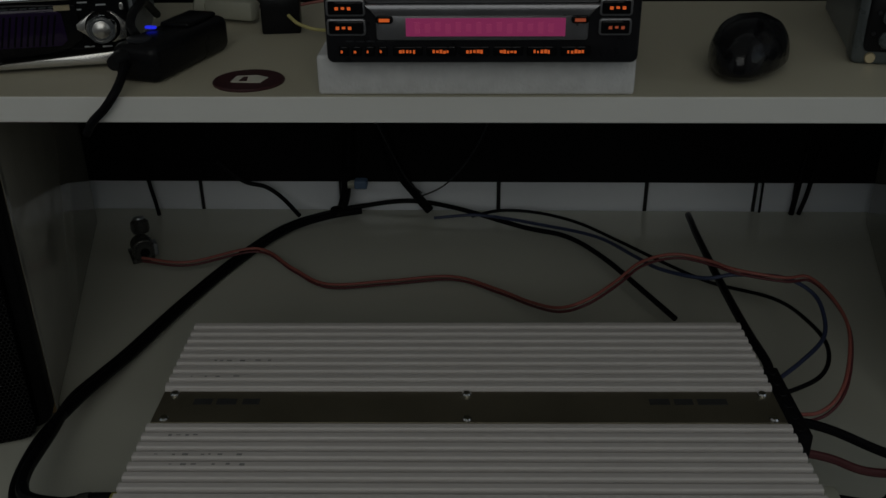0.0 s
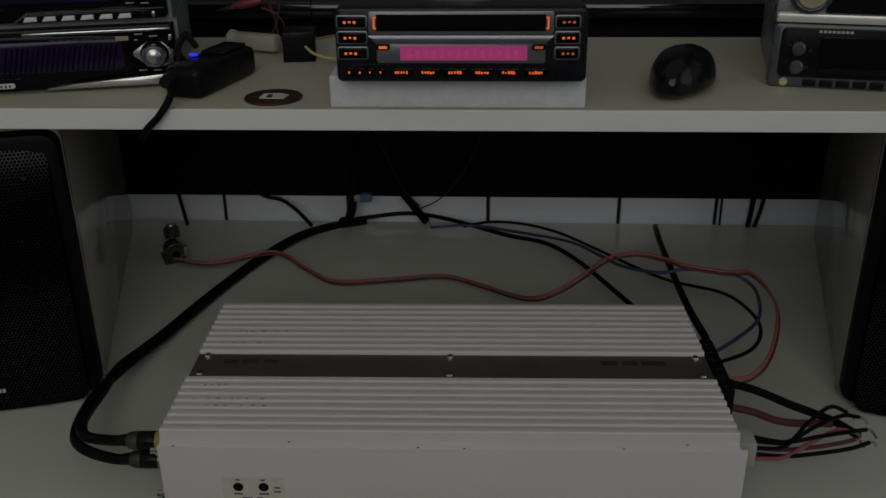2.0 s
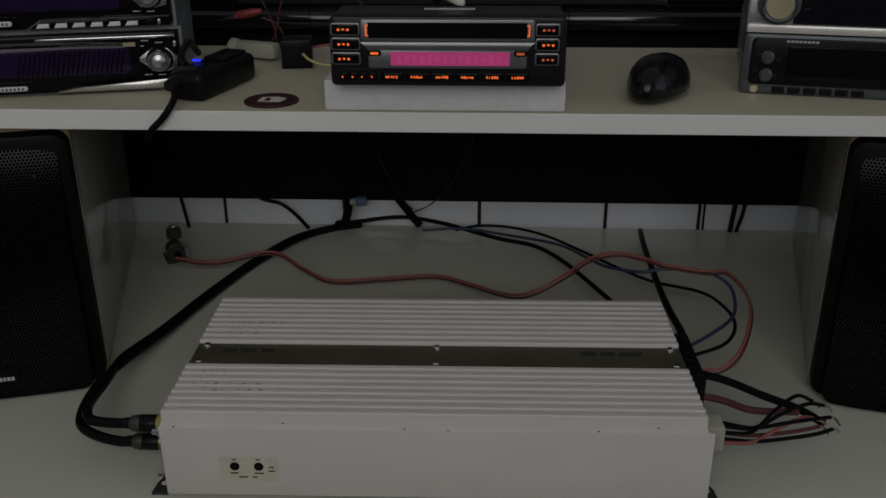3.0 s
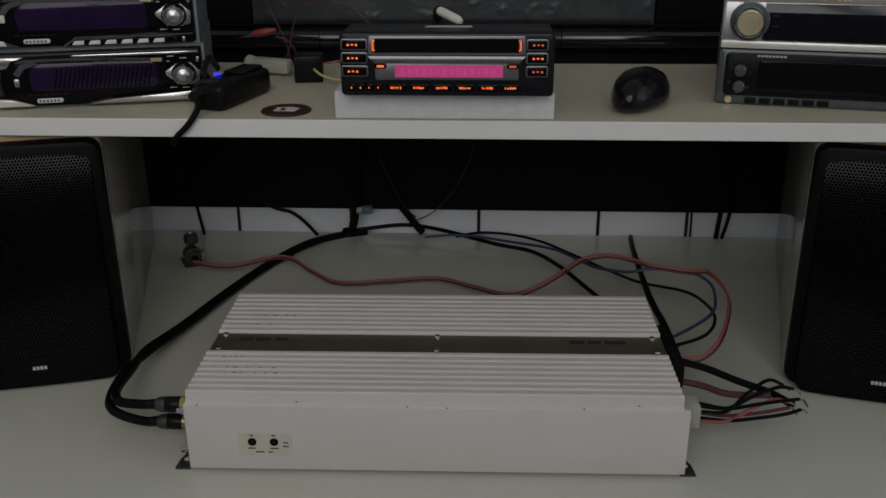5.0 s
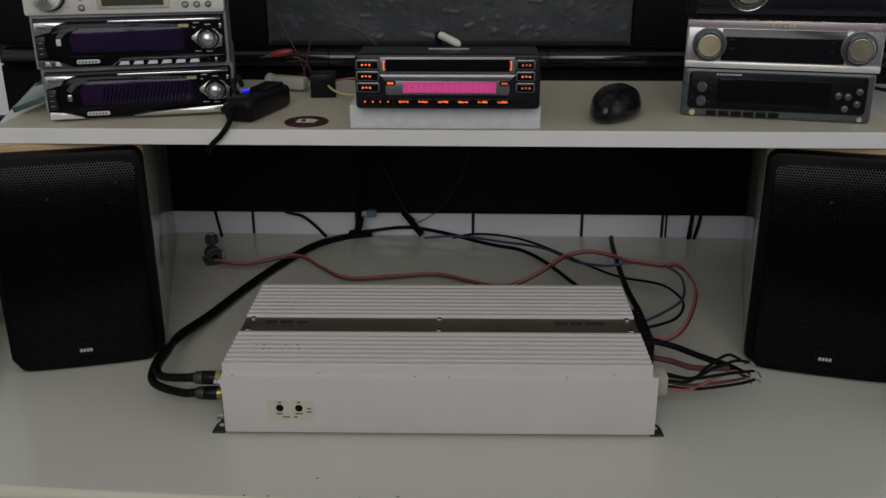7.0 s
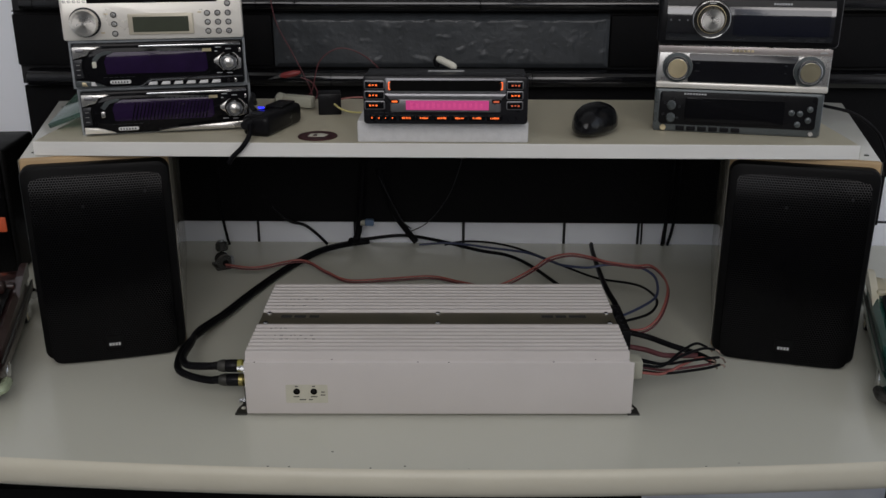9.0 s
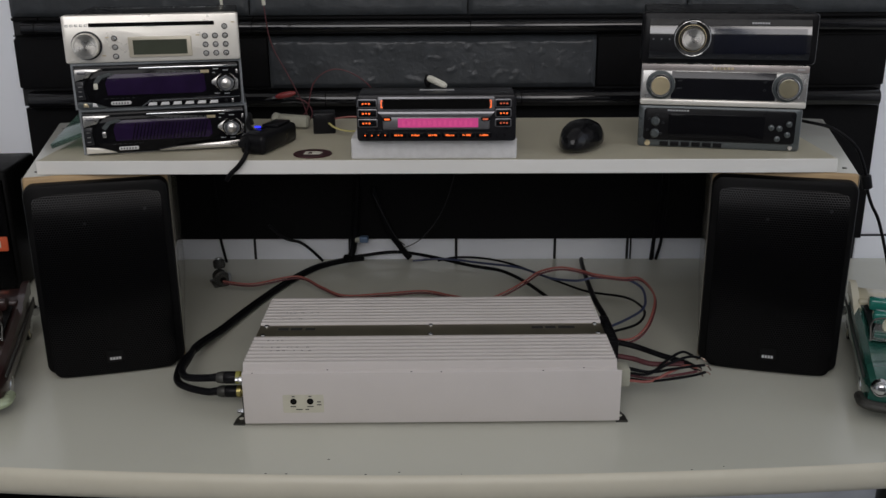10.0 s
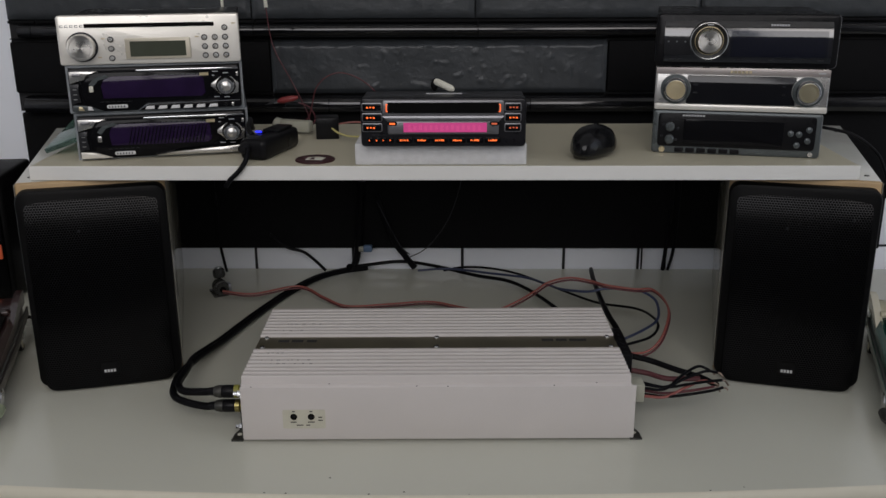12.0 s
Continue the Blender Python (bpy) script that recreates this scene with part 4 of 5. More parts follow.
def purple_stereo(m, keys):
    h = 0.0535
    ob = thing("purple_display_stereo", m, "dark car stereo with purple display in a grey sleeve" if keys else "dark car stereo with purple display and swept silver trim", "car stereo", "car stereos on the shelf")
    sleeve(ob, h)
    f = part("faceplate", prism(rounded(-0.0905, 0.0905, 0.002, h - 0.003, 0.003), -0.002, 0.020, 0.002), BLACK_GLOSS, ob)
    # lens: a long black shell with a swept left end, the purple display sunk in it
    arc = [(-0.060 - 0.0185 * math.sin(radians(12 * k)), 0.0255 + 0.0200 * math.cos(radians(12 * k))) for k in range(16)]
    part("lens_shell", prism([(0.060, 0.0430), (-0.040, 0.0470)] + arc + [(-0.020, 0.0045), (0.050, 0.0125), (0.062, 0.0200)], -0.0042, -0.0021, 0.0012), BLACK_GLOSS, f, "black glossy lens surround")
    # pale sliver shaped as the sheen across the lens
    part("lens_sheen", prism([(-0.0700, 0.0330), (-0.0640, 0.0400), (-0.0520, 0.0432), (-0.0480, 0.0408), (-0.0600, 0.0372), (-0.0660, 0.0300)], -0.0047, -0.0043, 0.0), GUNMETAL, f, "pale grey sheen modelled on the lens corner")
    part("display", prism([(-0.0560, 0.0170), (0.048, 0.0165), (0.052, 0.0200), (0.051, 0.0375), (0.046, 0.0408), (-0.046, 0.0415), (-0.0545, 0.0380), (-0.0575, 0.0310)], -0.0050, -0.0043, 0.0004), PURPLE, f, "dark purple glossy display")
    part("small_lamp", box(-0.0700, -0.0655, -0.0060, -0.0043, 0.0215 + 0.003 * keys, 0.0285 + 0.003 * keys, 0.001), LABEL if keys else SATIN, f)
    # silver wedge with the eject key
    w = part("corner_trim", prism([(-0.0890, 0.0345), (-0.0745, 0.0385), (-0.0700, 0.0445), (-0.0600, 0.0478), (-0.0890, 0.0478)], -0.0050, -0.0021, 0.0008), SATIN, f, "silver corner wedge")
    part("eject_key", prism(rounded(-0.0860, -0.0770, 0.0420, 0.0455, 0.0015), -0.0062, -0.0051, 0.0004), BEZEL, w)
    part("side_column", prism([(-0.0890, 0.0120), (-0.0800, 0.0135), (-0.0815, 0.0260), (-0.0800, 0.0340), (-0.0890, 0.0335)], -0.0036, -0.0021, 0.0006), DARK_GREY, f)
    for k in range(3):
        part("print_bar", box(-0.0868, -0.0830, -0.0039, -0.0037, 0.0165 + 0.0055 * k, 0.0172 + 0.0055 * k), SATIN, f)
    part("top_trim", box(-0.0200, 0.0885, -0.0052, -0.0021, 0.0460, 0.0482, 0.0006, 2), CHROME, f, "bright trim strip")
    part("top_trim_dark", box(-0.0590, -0.0205, -0.0044, -0.0021, 0.0452, 0.0482, 0.0006, 1), BLACK_PLASTIC, f)
    for k in range(9):
        part("print_bar", box(-0.001 + 0.0056 * k, 0.0033 + 0.0056 * k, -0.0047, -0.0043, 0.0414, 0.0421), GUNMETAL, f)
    part("model_bar", box(0.0470, 0.0565, -0.0050, -0.0021, 0.0395, 0.0428), GOLD_KNOB, f)
    part("logo_plate", prism(rounded(-0.0535, -0.0315, 0.0058, 0.0098, 0.0018, 4), -0.0056, -0.0021, 0.0004), BUTTON_WHITE, f, "pale oval maker's plate")
    for j in range(6):
        part("logo_bar", box(-0.0515 + j * 0.0031, -0.0500 + j * 0.0031, -0.0059, -0.0056, 0.0067, 0.0089), GUNMETAL, f)
    for k in range(6):
        part("print_bar", box(-0.060 + 0.0058 * k, -0.0558 + 0.0058 * k, -0.0047, -0.0043, 0.0128, 0.0134), DARK_GREY, f)
    # knob in a winged silver surround
    ring = part("knob_surround", prism([(0.0585, 0.0265), (0.0630, 0.0230), (0.0680, 0.0175), (0.0800, 0.0170), (0.0880, 0.0190), (0.0888, 0.0300), (0.0810, 0.0370), (0.0690, 0.0372), (0.0630, 0.0330), (0.0585, 0.0300)], -0.0048, -0.0021, 0.0012), SATIN, f, "winged silver surround")
    part("surround_gap", lathe([(0.0108, 0.0), (0.0108, 0.0006)], pose(0.0745, -0.0048, 0.0275, 90), 24), HOLE, ring)
    part("wing_gap", prism([(0.0640, 0.0345), (0.0685, 0.0385), (0.0660, 0.0395), (0.0610, 0.0355)], -0.0052, -0.0021, 0.0), BLACK_GLOSS, ring)
    part("wing_gap", prism([(0.0630, 0.0205), (0.0675, 0.0160), (0.0650, 0.0150), (0.0605, 0.0195)], -0.0052, -0.0021, 0.0), BLACK_GLOSS, ring)
    k = part("volume_knob", knob(0.0745, -0.0054, 0.0275, 0.0092, 0.009), CHROME, f, "chrome volume knob")
    part("knob_cap", lathe([(0.0056, 0), (0.0053, 0.0016), (0.003, 0.0028), (0.0008, 0.0031)], pose(0.0745, -0.0137, 0.0275, 90), 20), SATIN, k)
    for x, z in ((0.0640, 0.0430), (0.0750, 0.0410), (0.0600, 0.0385), (0.0640, 0.0140), (0.0750, 0.0135)):
        part("print_bar", box(x - 0.003, x + 0.003, -0.0024, -0.0020, z, z + 0.0009), SILVER_INK, f)
    part("side_lever", prism(rounded(0.0862, 0.0888, 0.0375, 0.0425, 0.0008, 3), -0.0040, -0.0021, 0.0005), SATIN, f)
    if keys:
        part("key_strip", prism([(-0.0220, 0.0025), (0.0890, 0.0025), (0.0890, 0.0095), (-0.0110, 0.0095)], -0.0048, -0.0021, 0.001), BLACK_GLOSS, f)
        part("key_strip_line", prism([(-0.0220, 0.0026), (-0.0200, 0.0026), (-0.0095, 0.0090), (0.0890, 0.0100), (0.0890, 0.0110), (-0.0110, 0.0099)], -0.0055, -0.0021, 0.0), CHROME, f, "bright line over the keys")
        for j in range(6):
            x = -0.0140 + j * 0.0136
            part("preset_key", prism([(x, 0.0034), (x + 0.0102, 0.0036), (x + 0.0102, 0.0072), (x + 0.0022, 0.0070)], -0.0066, -0.0049, 0.0006), BUTTON_WHITE, f)
        for j in range(2):
            part("small_key", box(0.0720 + j * 0.0075, 0.0745 + j * 0.0075, -0.0062, -0.0049, 0.0034, 0.0080, 0.0006), BLACK_PLASTIC if j == 0 else SATIN, f)
        part("lower_wedge", prism([(-0.0890, 0.0030), (-0.0580, 0.0030), (-0.0660, 0.0065), (-0.0760, 0.0095), (-0.0890, 0.0105)], -0.0046, -0.0021, 0.0008), GUNMETAL, f)
        for j in range(2):
            part("corner_key", prism([(-0.0830 + j * 0.0095, 0.0045), (-0.0770 + j * 0.0095, 0.0040), (-0.0790 + j * 0.0095, 0.0085), (-0.0825 + j * 0.0095, 0.0090)], -0.0060, -0.0047, 0.0006), BUTTON_WHITE if j else GOLD_KNOB, f)
    else:
        part("swept_trim", prism([(-0.0100, 0.0030), (0.0890, 0.0030), (0.0890, 0.0120), (0.0500, 0.0098), (0.0120, 0.0070)], -0.0064, -0.0021, 0.0015), SATIN, f, "swept silver lower trim")
        part("trim_line", prism([(0.0120, 0.0078), (0.0500, 0.0104), (0.0890, 0.0127), (0.0890, 0.0133), (0.0500, 0.0111), (0.0100, 0.0082)], -0.0066, -0.0021, 0.0), HOLE, f)
        part("lower_wedge", prism([(-0.0890, 0.0030), (-0.0560, 0.0030), (-0.0660, 0.0070), (-0.0760, 0.0095), (-0.0890, 0.0105)], -0.0052, -0.0021, 0.001), CHAMPAGNE, f, "champagne lower corner")
        for j in range(22):
            x = -0.038 + j * 0.0038
            part("display_line", prism([(x, 0.0175), (x + 0.0012, 0.0175), (x + 0.0062, 0.0370), (x + 0.0050, 0.0370)], -0.0054, -0.0050, 0.0), BLACK_GLOSS, f)
    return ob


LX, LY, LR = -0.2725, 0.6025, 14.0
WIDE = Matrix.Diagonal((1.035, 1, 1, 1))
purple_stereo(pose(LX + 0.0030, LY, S, 0, 0, LR) @ WIDE, False)
purple_stereo(pose(LX + 0.0005, LY - 0.002, S + 0.0540, 0, 0, LR - 0.5) @ WIDE, True)

# champagne stereo on top of the two
cs = thing("champagne_car_stereo", pose(LX - 0.0015, LY - 0.003, S + 0.1080, 0, 0, LR - 2.5) @ Matrix.Diagonal((1.045, 1, 1, 1)), "champagne aluminium car stereo with round knob, topmost of its stack", "car stereo", "car stereos on the shelf")
part("chassis", box(-0.090, 0.090, 0.018, 0.18, 0.001, 0.0510, 0.001), BLACK_PLASTIC, cs)
bm = bmesh.new()
for k in range(26):
    box(-0.080 + k * 0.0062, -0.0775 + k * 0.0062 + (0.003 if k in (7, 8, 18, 19, 20) else 0), 0.150, 0.1525, 0.0510, 0.0513, bm=bm)
pieces("vent_slot", bm, SLEEVE, cs)
f = part("faceplate", prism(rounded(-0.094, 0.094, 0.0, 0.0535, 0.0025), 0.0, 0.0178, 0.0016), CHAMPAGNE, cs)
part("disc_slot", box(-0.0660, 0.0680, -0.0012, -0.0001, 0.0405, 0.0450, 0.0004, 1), HOLE, f, "thin black disc slot")
part("slot_lip", box(-0.008, 0.004, -0.0020, -0.0013, 0.0405, 0.0420), DARK_GREY, f)
k = part("volume_knob", knob(-0.0700, -0.0001, 0.0200, 0.0145, 0.014, 36), RADIAL, f, "large brushed volume knob")
# dark collar modelled for the shadow round the knob
part("knob_ring", lathe([(0.0163, 0), (0.0163, 0.0012), (0.0150, 0.0020)], pose(-0.0700, -0.0001, 0.0200, 90), 36), DARK_GREY, k)
part("display_frame", prism(rounded(-0.026, 0.042, 0.0055, 0.0285, 0.001, 3), -0.0022, -0.0001, 0.0008), mat("beige_display_frame", (0.50, 0.46, 0.37), 0.4, metal=0.2, var=0.06), f)
part("display", box(-0.021, 0.037, -0.0027, -0.0023, 0.0085, 0.0252), LCD, f, "dark grey-green display")
for x, zs in ((-0.0405, (0.0070, 0.0175, 0.0275)), (0.057, (0.0080, 0.0180, 0.0280)), (0.068, (0.0080, 0.0180, 0.0280)), (0.079, (0.0080, 0.0180, 0.0280, 0.0385))):
    for z in zs:
        key = part("round_key", lathe([(0.0033, 0), (0.0033, 0.0006)], pose(x, -0.0001, z, 90), 16), DARK_GREY, f)
        part("key_cap", lathe([(0.0023, 0), (0.0023, 0.0016), (0.0015, 0.0022)], pose(x, -0.0008, z, 90), 14), SATIN, key)
bm = bmesh.new()
for j in range(5):
    box(-0.0905 + j * 0.0050, -0.0872 + j * 0.0050, -0.0004, -0.0001, 0.0412, 0.0418, bm=bm)
    box(-0.0905 + j * 0.0050, -0.0872 + j * 0.0050, -0.0004, -0.0001, 0.0430, 0.0436, bm=bm)
    box(-0.0905 + j * 0.0050, -0.0899 + j * 0.0050, -0.0004, -0.0001, 0.04185, 0.04295, bm=bm)
pieces("logo_bar", bm, GUNMETAL, f)
bm = bmesh.new()
for x, z in ((-0.050, 0.028), (0.0865, 0.0425), (0.047, 0.0285), (-0.055, 0.0075)):
    box(x, x + 0.004, -0.0004, -0.0001, z, z + 0.0012, bm=bm)
pieces("print_bar", bm, GOLD_KNOB, f)

# right-hand stack
RX, RYY, RR = 0.3905, 0.6055, -11.8
gs = thing("grey_car_stereo", pose(RX, RYY, S, 0, 0, RR) @ Matrix.Diagonal((1, 1, 1.045, 1)), "dark grey car stereo, lowest of its stack on the shelf", "car stereo", "car stereos on the shelf")
part("chassis", box(-0.0905, 0.0905, 0.018, 0.165, 0.0005, 0.0480, 0.001), SLEEVE, gs)
f = part("faceplate", prism(rounded(-0.0935, 0.0935, 0.0, 0.0490, 0.004), 0.0, 0.0178, 0.003), GUNMETAL, gs)
part("panel", prism(rounded(-0.0870, 0.0870, 0.0085, 0.0455, 0.004), -0.0014, -0.0001, 0.0008), BLACK_PLASTIC, f)
part("display", prism(rounded(-0.0580, 0.0520, 0.0115, 0.0400, 0.002), -0.0030, -0.0015, 0.0006), BLACK_GLOSS, f, "black glossy display")
for x, z, r in ((-0.0735, 0.0305, 0.0052), (-0.0735, 0.0165, 0.0052)):
    part("round_key", lathe([(r, 0), (r, 0.003), (r * 0.7, 0.0042)], pose(x, -0.0015, z, 90), 20), GUNMETAL, f)
for k in range(6):
    a = radians(60 * k + 20)
    part("dot_key", lathe([(0.0016, 0), (0.0012, 0.0014)], pose(-0.0735 + 0.0095 * math.cos(a), -0.0015, 0.0245 + 0.013 * math.sin(a), 90), 10), DARK_GREY, f)
for x, z in ((0.060, 0.0270), (0.069, 0.0265), (0.0675, 0.0145), (0.0785, 0.0195), (0.0795, 0.0315)):
    part("oval_key", lathe([(0.0034, 0), (0.0034, 0.0016), (0.0022, 0.0024)], pose(x, -0.0015, z, 90), 14), GUNMETAL, f)
for k in range(6):
    part("preset_key", prism(rounded(-0.067 + k * 0.0125, -0.057 + k * 0.0125, 0.0020, 0.0072, 0.001, 3), -0.0014, -0.0001, 0.0005), BLACK_PLASTIC, f)
part("release_key", lathe([(0.0036, 0), (0.003, 0.0012)], pose(-0.0815, -0.0001, 0.0045, 90), 16), GOLD_KNOB, f)
part("corner_key", lathe([(0.0030, 0), (0.0026, 0.0012)], pose(0.0830, -0.0001, 0.0045, 90), 16), SATIN, f)
bm = bmesh.new()
for j in range(8):
    box(-0.060 + j * 0.0032, -0.0576 + j * 0.0032, -0.0019, -0.0015, 0.0425, 0.0442, bm=bm)
pieces("logo_bar", bm, SILVER_INK, f)

ss = thing("silver_car_stereo", pose(RX + 0.0010, RYY - 0.001, S + 0.0516, 0, 0, RR + 0.3), "silver and black car stereo with two gold knobs", "car stereo", "car stereos on the shelf")
part("chassis", box(-0.0905, 0.0905, 0.018, 0.165, 0.0005, 0.0480, 0.001), SLEEVE, ss)
f = part("faceplate", prism(rounded(-0.0945, 0.0945, 0.0, 0.0490, 0.002), 0.0, 0.0178, 0.0015), SATIN, ss, "brushed silver faceplate")
bm = bmesh.new()
sweep = [(-0.0034 + 22.0 * max(0.0, z - 0.029) ** 2, z) for z in [0.0085 + 0.0315 * k / 12 for k in range(13)]]
prism([(b, a) for a, b in sweep] + [(0.0400, 0.004), (0.0085, 0.004)], -0.0590, 0.0590, to=lambda c, d, e: (d, e, c), bm=bm)
part("panel", bm, mat("black_mirror_acrylic", (0.004, 0.004, 0.006), 0.10, rvar=0.05, bump=0.08, bscale=60, spec=0.5), f, "black glossy display panel")
part("top_band", box(-0.0940, 0.0940, -0.0026, -0.0001, 0.0410, 0.0485, 0.0008), mat("warm_grey_aluminium", (0.40, 0.36, 0.345), 0.4, metal=0.5, var=0.08), f)
part("bottom_lip", box(-0.0940, 0.0940, -0.0040, -0.0001, 0.0005, 0.0075, 0.0015), CHAMPAGNE, f, "champagne lower lip")
for x in (-0.0715, 0.0715):
    part("knob_well", lathe([(0.0166, 0), (0.0166, 0.0020), (0.0150, 0.0022)], pose(x, -0.0040, 0.0245, 90), 32), GUNMETAL, f)
    part("knob_seat", lathe([(0.0170, 0.0), (0.0170, 0.0039)], pose(x, -0.0001, 0.0245, 90), 32), SATIN, f)
    k = part("volume_knob", knob(x, -0.0060, 0.0245, 0.0112, 0.010, 32), GOLD_KNOB if x < 0 else OLIVE_KNOB, f, "pale gold knob" if x < 0 else "olive gold knob")
    part("knob_rim", lathe([(0.0132, 0.0), (0.0132, 0.007), (0.0122, 0.0085), (0.0114, 0.0085)], pose(x, -0.0060, 0.0245, 90), 32), CHROME, k, "chrome rim")
bm = bmesh.new()
for j in range(6):
    box(-0.0125 + j * 0.0040, -0.0095 + j * 0.0040, -0.0031, -0.0026, 0.0432, 0.0462, bm=bm)
pieces("logo_bar", bm, mat("gold_logo", (0.7, 0.6, 0.4), 0.3, metal=0.6), f)
for z, y in ((0.020, -0.0038), (0.029, -0.0038)):
    part("print_bar", box(-0.052, -0.047, y, y + 0.0006, z, z + 0.0012), DARK_GREY, f)
    part("print_bar", box(0.045, 0.048, y, y + 0.0006, z, z + 0.0012), DARK_GREY, f)
part("slot_mark", box(0.081, 0.089, -0.0031, -0.0026, 0.0440, 0.0455), SILVER_INK, f)
for z in (0.014, 0.034):
    part("side_screw", lathe([(0.002, 0), (0.002, 0.001)], pose(-0.0905, 0.03, z, 0, -90), 10), CHROME, ss)

bs = thing("black_car_stereo", pose(RX + 0.0022, RYY - 0.004, S + 0.1012, 0, 0, RR + 2.8) @ Matrix.Diagonal((0.962, 1, 0.955, 1)), "glossy black car stereo with large chrome ringed knob", "car stereo", "car stereos on the shelf")
part("chassis", box(-0.0945, 0.0945, 0.022, 0.165, 0.0005, 0.0600, 0.001), BLACK_PLASTIC, bs)
f = part("trim_frame", prism(rounded(-0.1020, 0.1020, 0.0, 0.0610, 0.005), 0.0, 0.0218, 0.003), BLACK_PLASTIC, bs)
def swell(z):
    return -0.0070 + 0.0088 * max(0.0, (z - 0.026) / 0.0295) ** 3 + 0.003 * max(0.0, (0.020 - z) / 0.0135) ** 2


def curved(x0, x1, z0, z1, lift, back, n=14):
    bm = bmesh.new()
    fr = [[bm.verts.new((x, swell(z0 + (z1 - z0) * k / n) - lift, z0 + (z1 - z0) * k / n)) for x in (x0, x1)] for k in range(n + 1)]
    bk = [[bm.verts.new((x, back, z0 + (z1 - z0) * k / n)) for x in (x0, x1)] for k in range(n + 1)]
    for k in range(n):
        bm.faces.new((fr[k][0], fr[k][1], fr[k + 1][1], fr[k + 1][0]))
        bm.faces.new((bk[k][0], bk[k][1], bk[k + 1][1], bk[k + 1][0]))
        for j in (0, 1):
            bm.faces.new((fr[k][j], fr[k + 1][j], bk[k + 1][j], bk[k][j]))
    for k in (0, n):
        bm.faces.new((fr[k][0], fr[k][1], bk[k][1], bk[k][0]))
    return bm


p = part("faceplate", curved(-0.0930, 0.0930, 0.0065, 0.0555, 0.0, 0.006), mat("piano_black", (0.004, 0.004, 0.006), 0.12, rvar=0.04, bump=0.22, bscale=36, spec=1.0, coat=1.0), f, "curved glossy black faceplate")
part("display", curved(-0.018, 0.088, 0.013, 0.0430, 0.0005, 0.005), mat("blue_black_display", (0.004, 0.005, 0.012), 0.09, rvar=0.04, bump=0.15, bscale=40, spec=0.6, coat=0.5), p)
part("knob_dish", lathe([(0.0222, -0.004), (0.0222, 0.003), (0.0205, 0.0050), (0.0140, 0.0035)], pose(-0.0430, -0.0061, 0.0315, 90), 40), mat("smoked_dish", (0.010, 0.010, 0.009), 0.32, var=0.3, scale=80, spec=0.3), p, "smoked dark dish round the knob")
part("knob_ring", tube([(-0.0430 + 0.0208 * math.cos(radians(10 * k)), -0.0112, 0.0315 + 0.0208 * math.sin(radians(10 * k))) for k in range(37)], 0.0007, 8), CHROME, p, "thin chrome ring")
part("knob_ring", tube([(-0.0430 + 0.0158 * math.cos(radians(10 * k)), -0.0106, 0.0315 + 0.0158 * math.sin(radians(10 * k))) for k in range(37)], 0.0005, 8), GOLD_KNOB, p)
part("volume_knob", knob(-0.0430, -0.0061, 0.0315, 0.0138, 0.014, 36), RADIAL, p, "brushed silver knob")
for k in range(3):
    part("dot_key", lathe([(0.0018, 0), (0.0012, 0.0014)], pose(-0.0885 + 0.0095 * k, -0.0061, 0.0300, 90), 10), CHROME, p)
bm = bmesh.new()
for j in range(7):
    box(0.0250 + j * 0.0030, 0.0272 + j * 0.0030, -0.0038, -0.0014, 0.0482, 0.0503, bm=bm)
pieces("logo_bar", bm, SILVER_INK, p)
bm = bmesh.new()
for x in (-0.089, -0.079, -0.012, 0.025, 0.045, 0.062, 0.078):
    box(x, x + 0.007, -0.0064, -0.0061, 0.0095, 0.0108, bm=bm)
pieces("print_bar", bm, DARK_GREY, p)
part("ring_mark", box(-0.0465, -0.0395, -0.0126, -0.0123, 0.0495, 0.0505), SILVER_INK, p)

# mouse
ms = thing("computer_mouse", pose(0.2300, 0.6165, S, 0, 0, -24), "glossy black computer mouse on the shelf", "mouse")
bm = bmesh.new()
for v in bmesh.ops.create_uvsphere(bm, u_segments=40, v_segments=24, radius=1)["verts"]:
    x, y, z = v.co
    w = 0.0250 * (1 - 0.06 * y) if y > 0 else 0.0250 * (1 + 0.12 * y)
    zz = 0.0265 * max(z, 0) ** 0.85 * (1 - 0.12 * y) if z > 0 else 0.010 * z
    v.co = (x * w, y * 0.050, 0.0085 + zz)
for v in bm.verts:
    v.co.z = max(v.co.z, 0.0)
    if v.co.z > 0.006:
        v.co.z += 0.0011 * noise.noise(Vector((v.co.x * 120, v.co.y * 75, v.co.z * 90)))
part("shell", bm, mat("streaky_glossy_black", (0.006, 0.006, 0.007), 0.14, var=0.4, scale=90, bump=1.0, bscale=95, rvar=0.05, spec=0.3), ms)
part("scroll_wheel", lathe([(0.004, -0.003), (0.0055, -0.002), (0.0055, 0.002), (0.004, 0.003)], pose(0, 0.024, 0.0245, 0, 90), 16), RUBBER, ms)
part("badge_dot", blob((0, -0.0478, 0.0110), (0.0022, 0.0018, 0.0020), u=12, v=8), CHROME, ms, "small silver dot")

# disc, charger, plugs and leads
disc = thing("round_badge", pose(-0.092, 0.584, S), "maroon round badge with white mark lying on the shelf", "badge")
part("disc", lathe([(0.0225, 0), (0.0228, 0.001), (0.0222, 0.0018)], I, 36), MAROON, disc)
part("white_mark", prism([(-0.010, -0.007), (0.009, -0.008), (0.012, 0.003), (0.004, 0.008), (-0.009, 0.006)], 0.0018, 0.0022, to=lambda a, y, b: (a, b, y)), LABEL, disc)
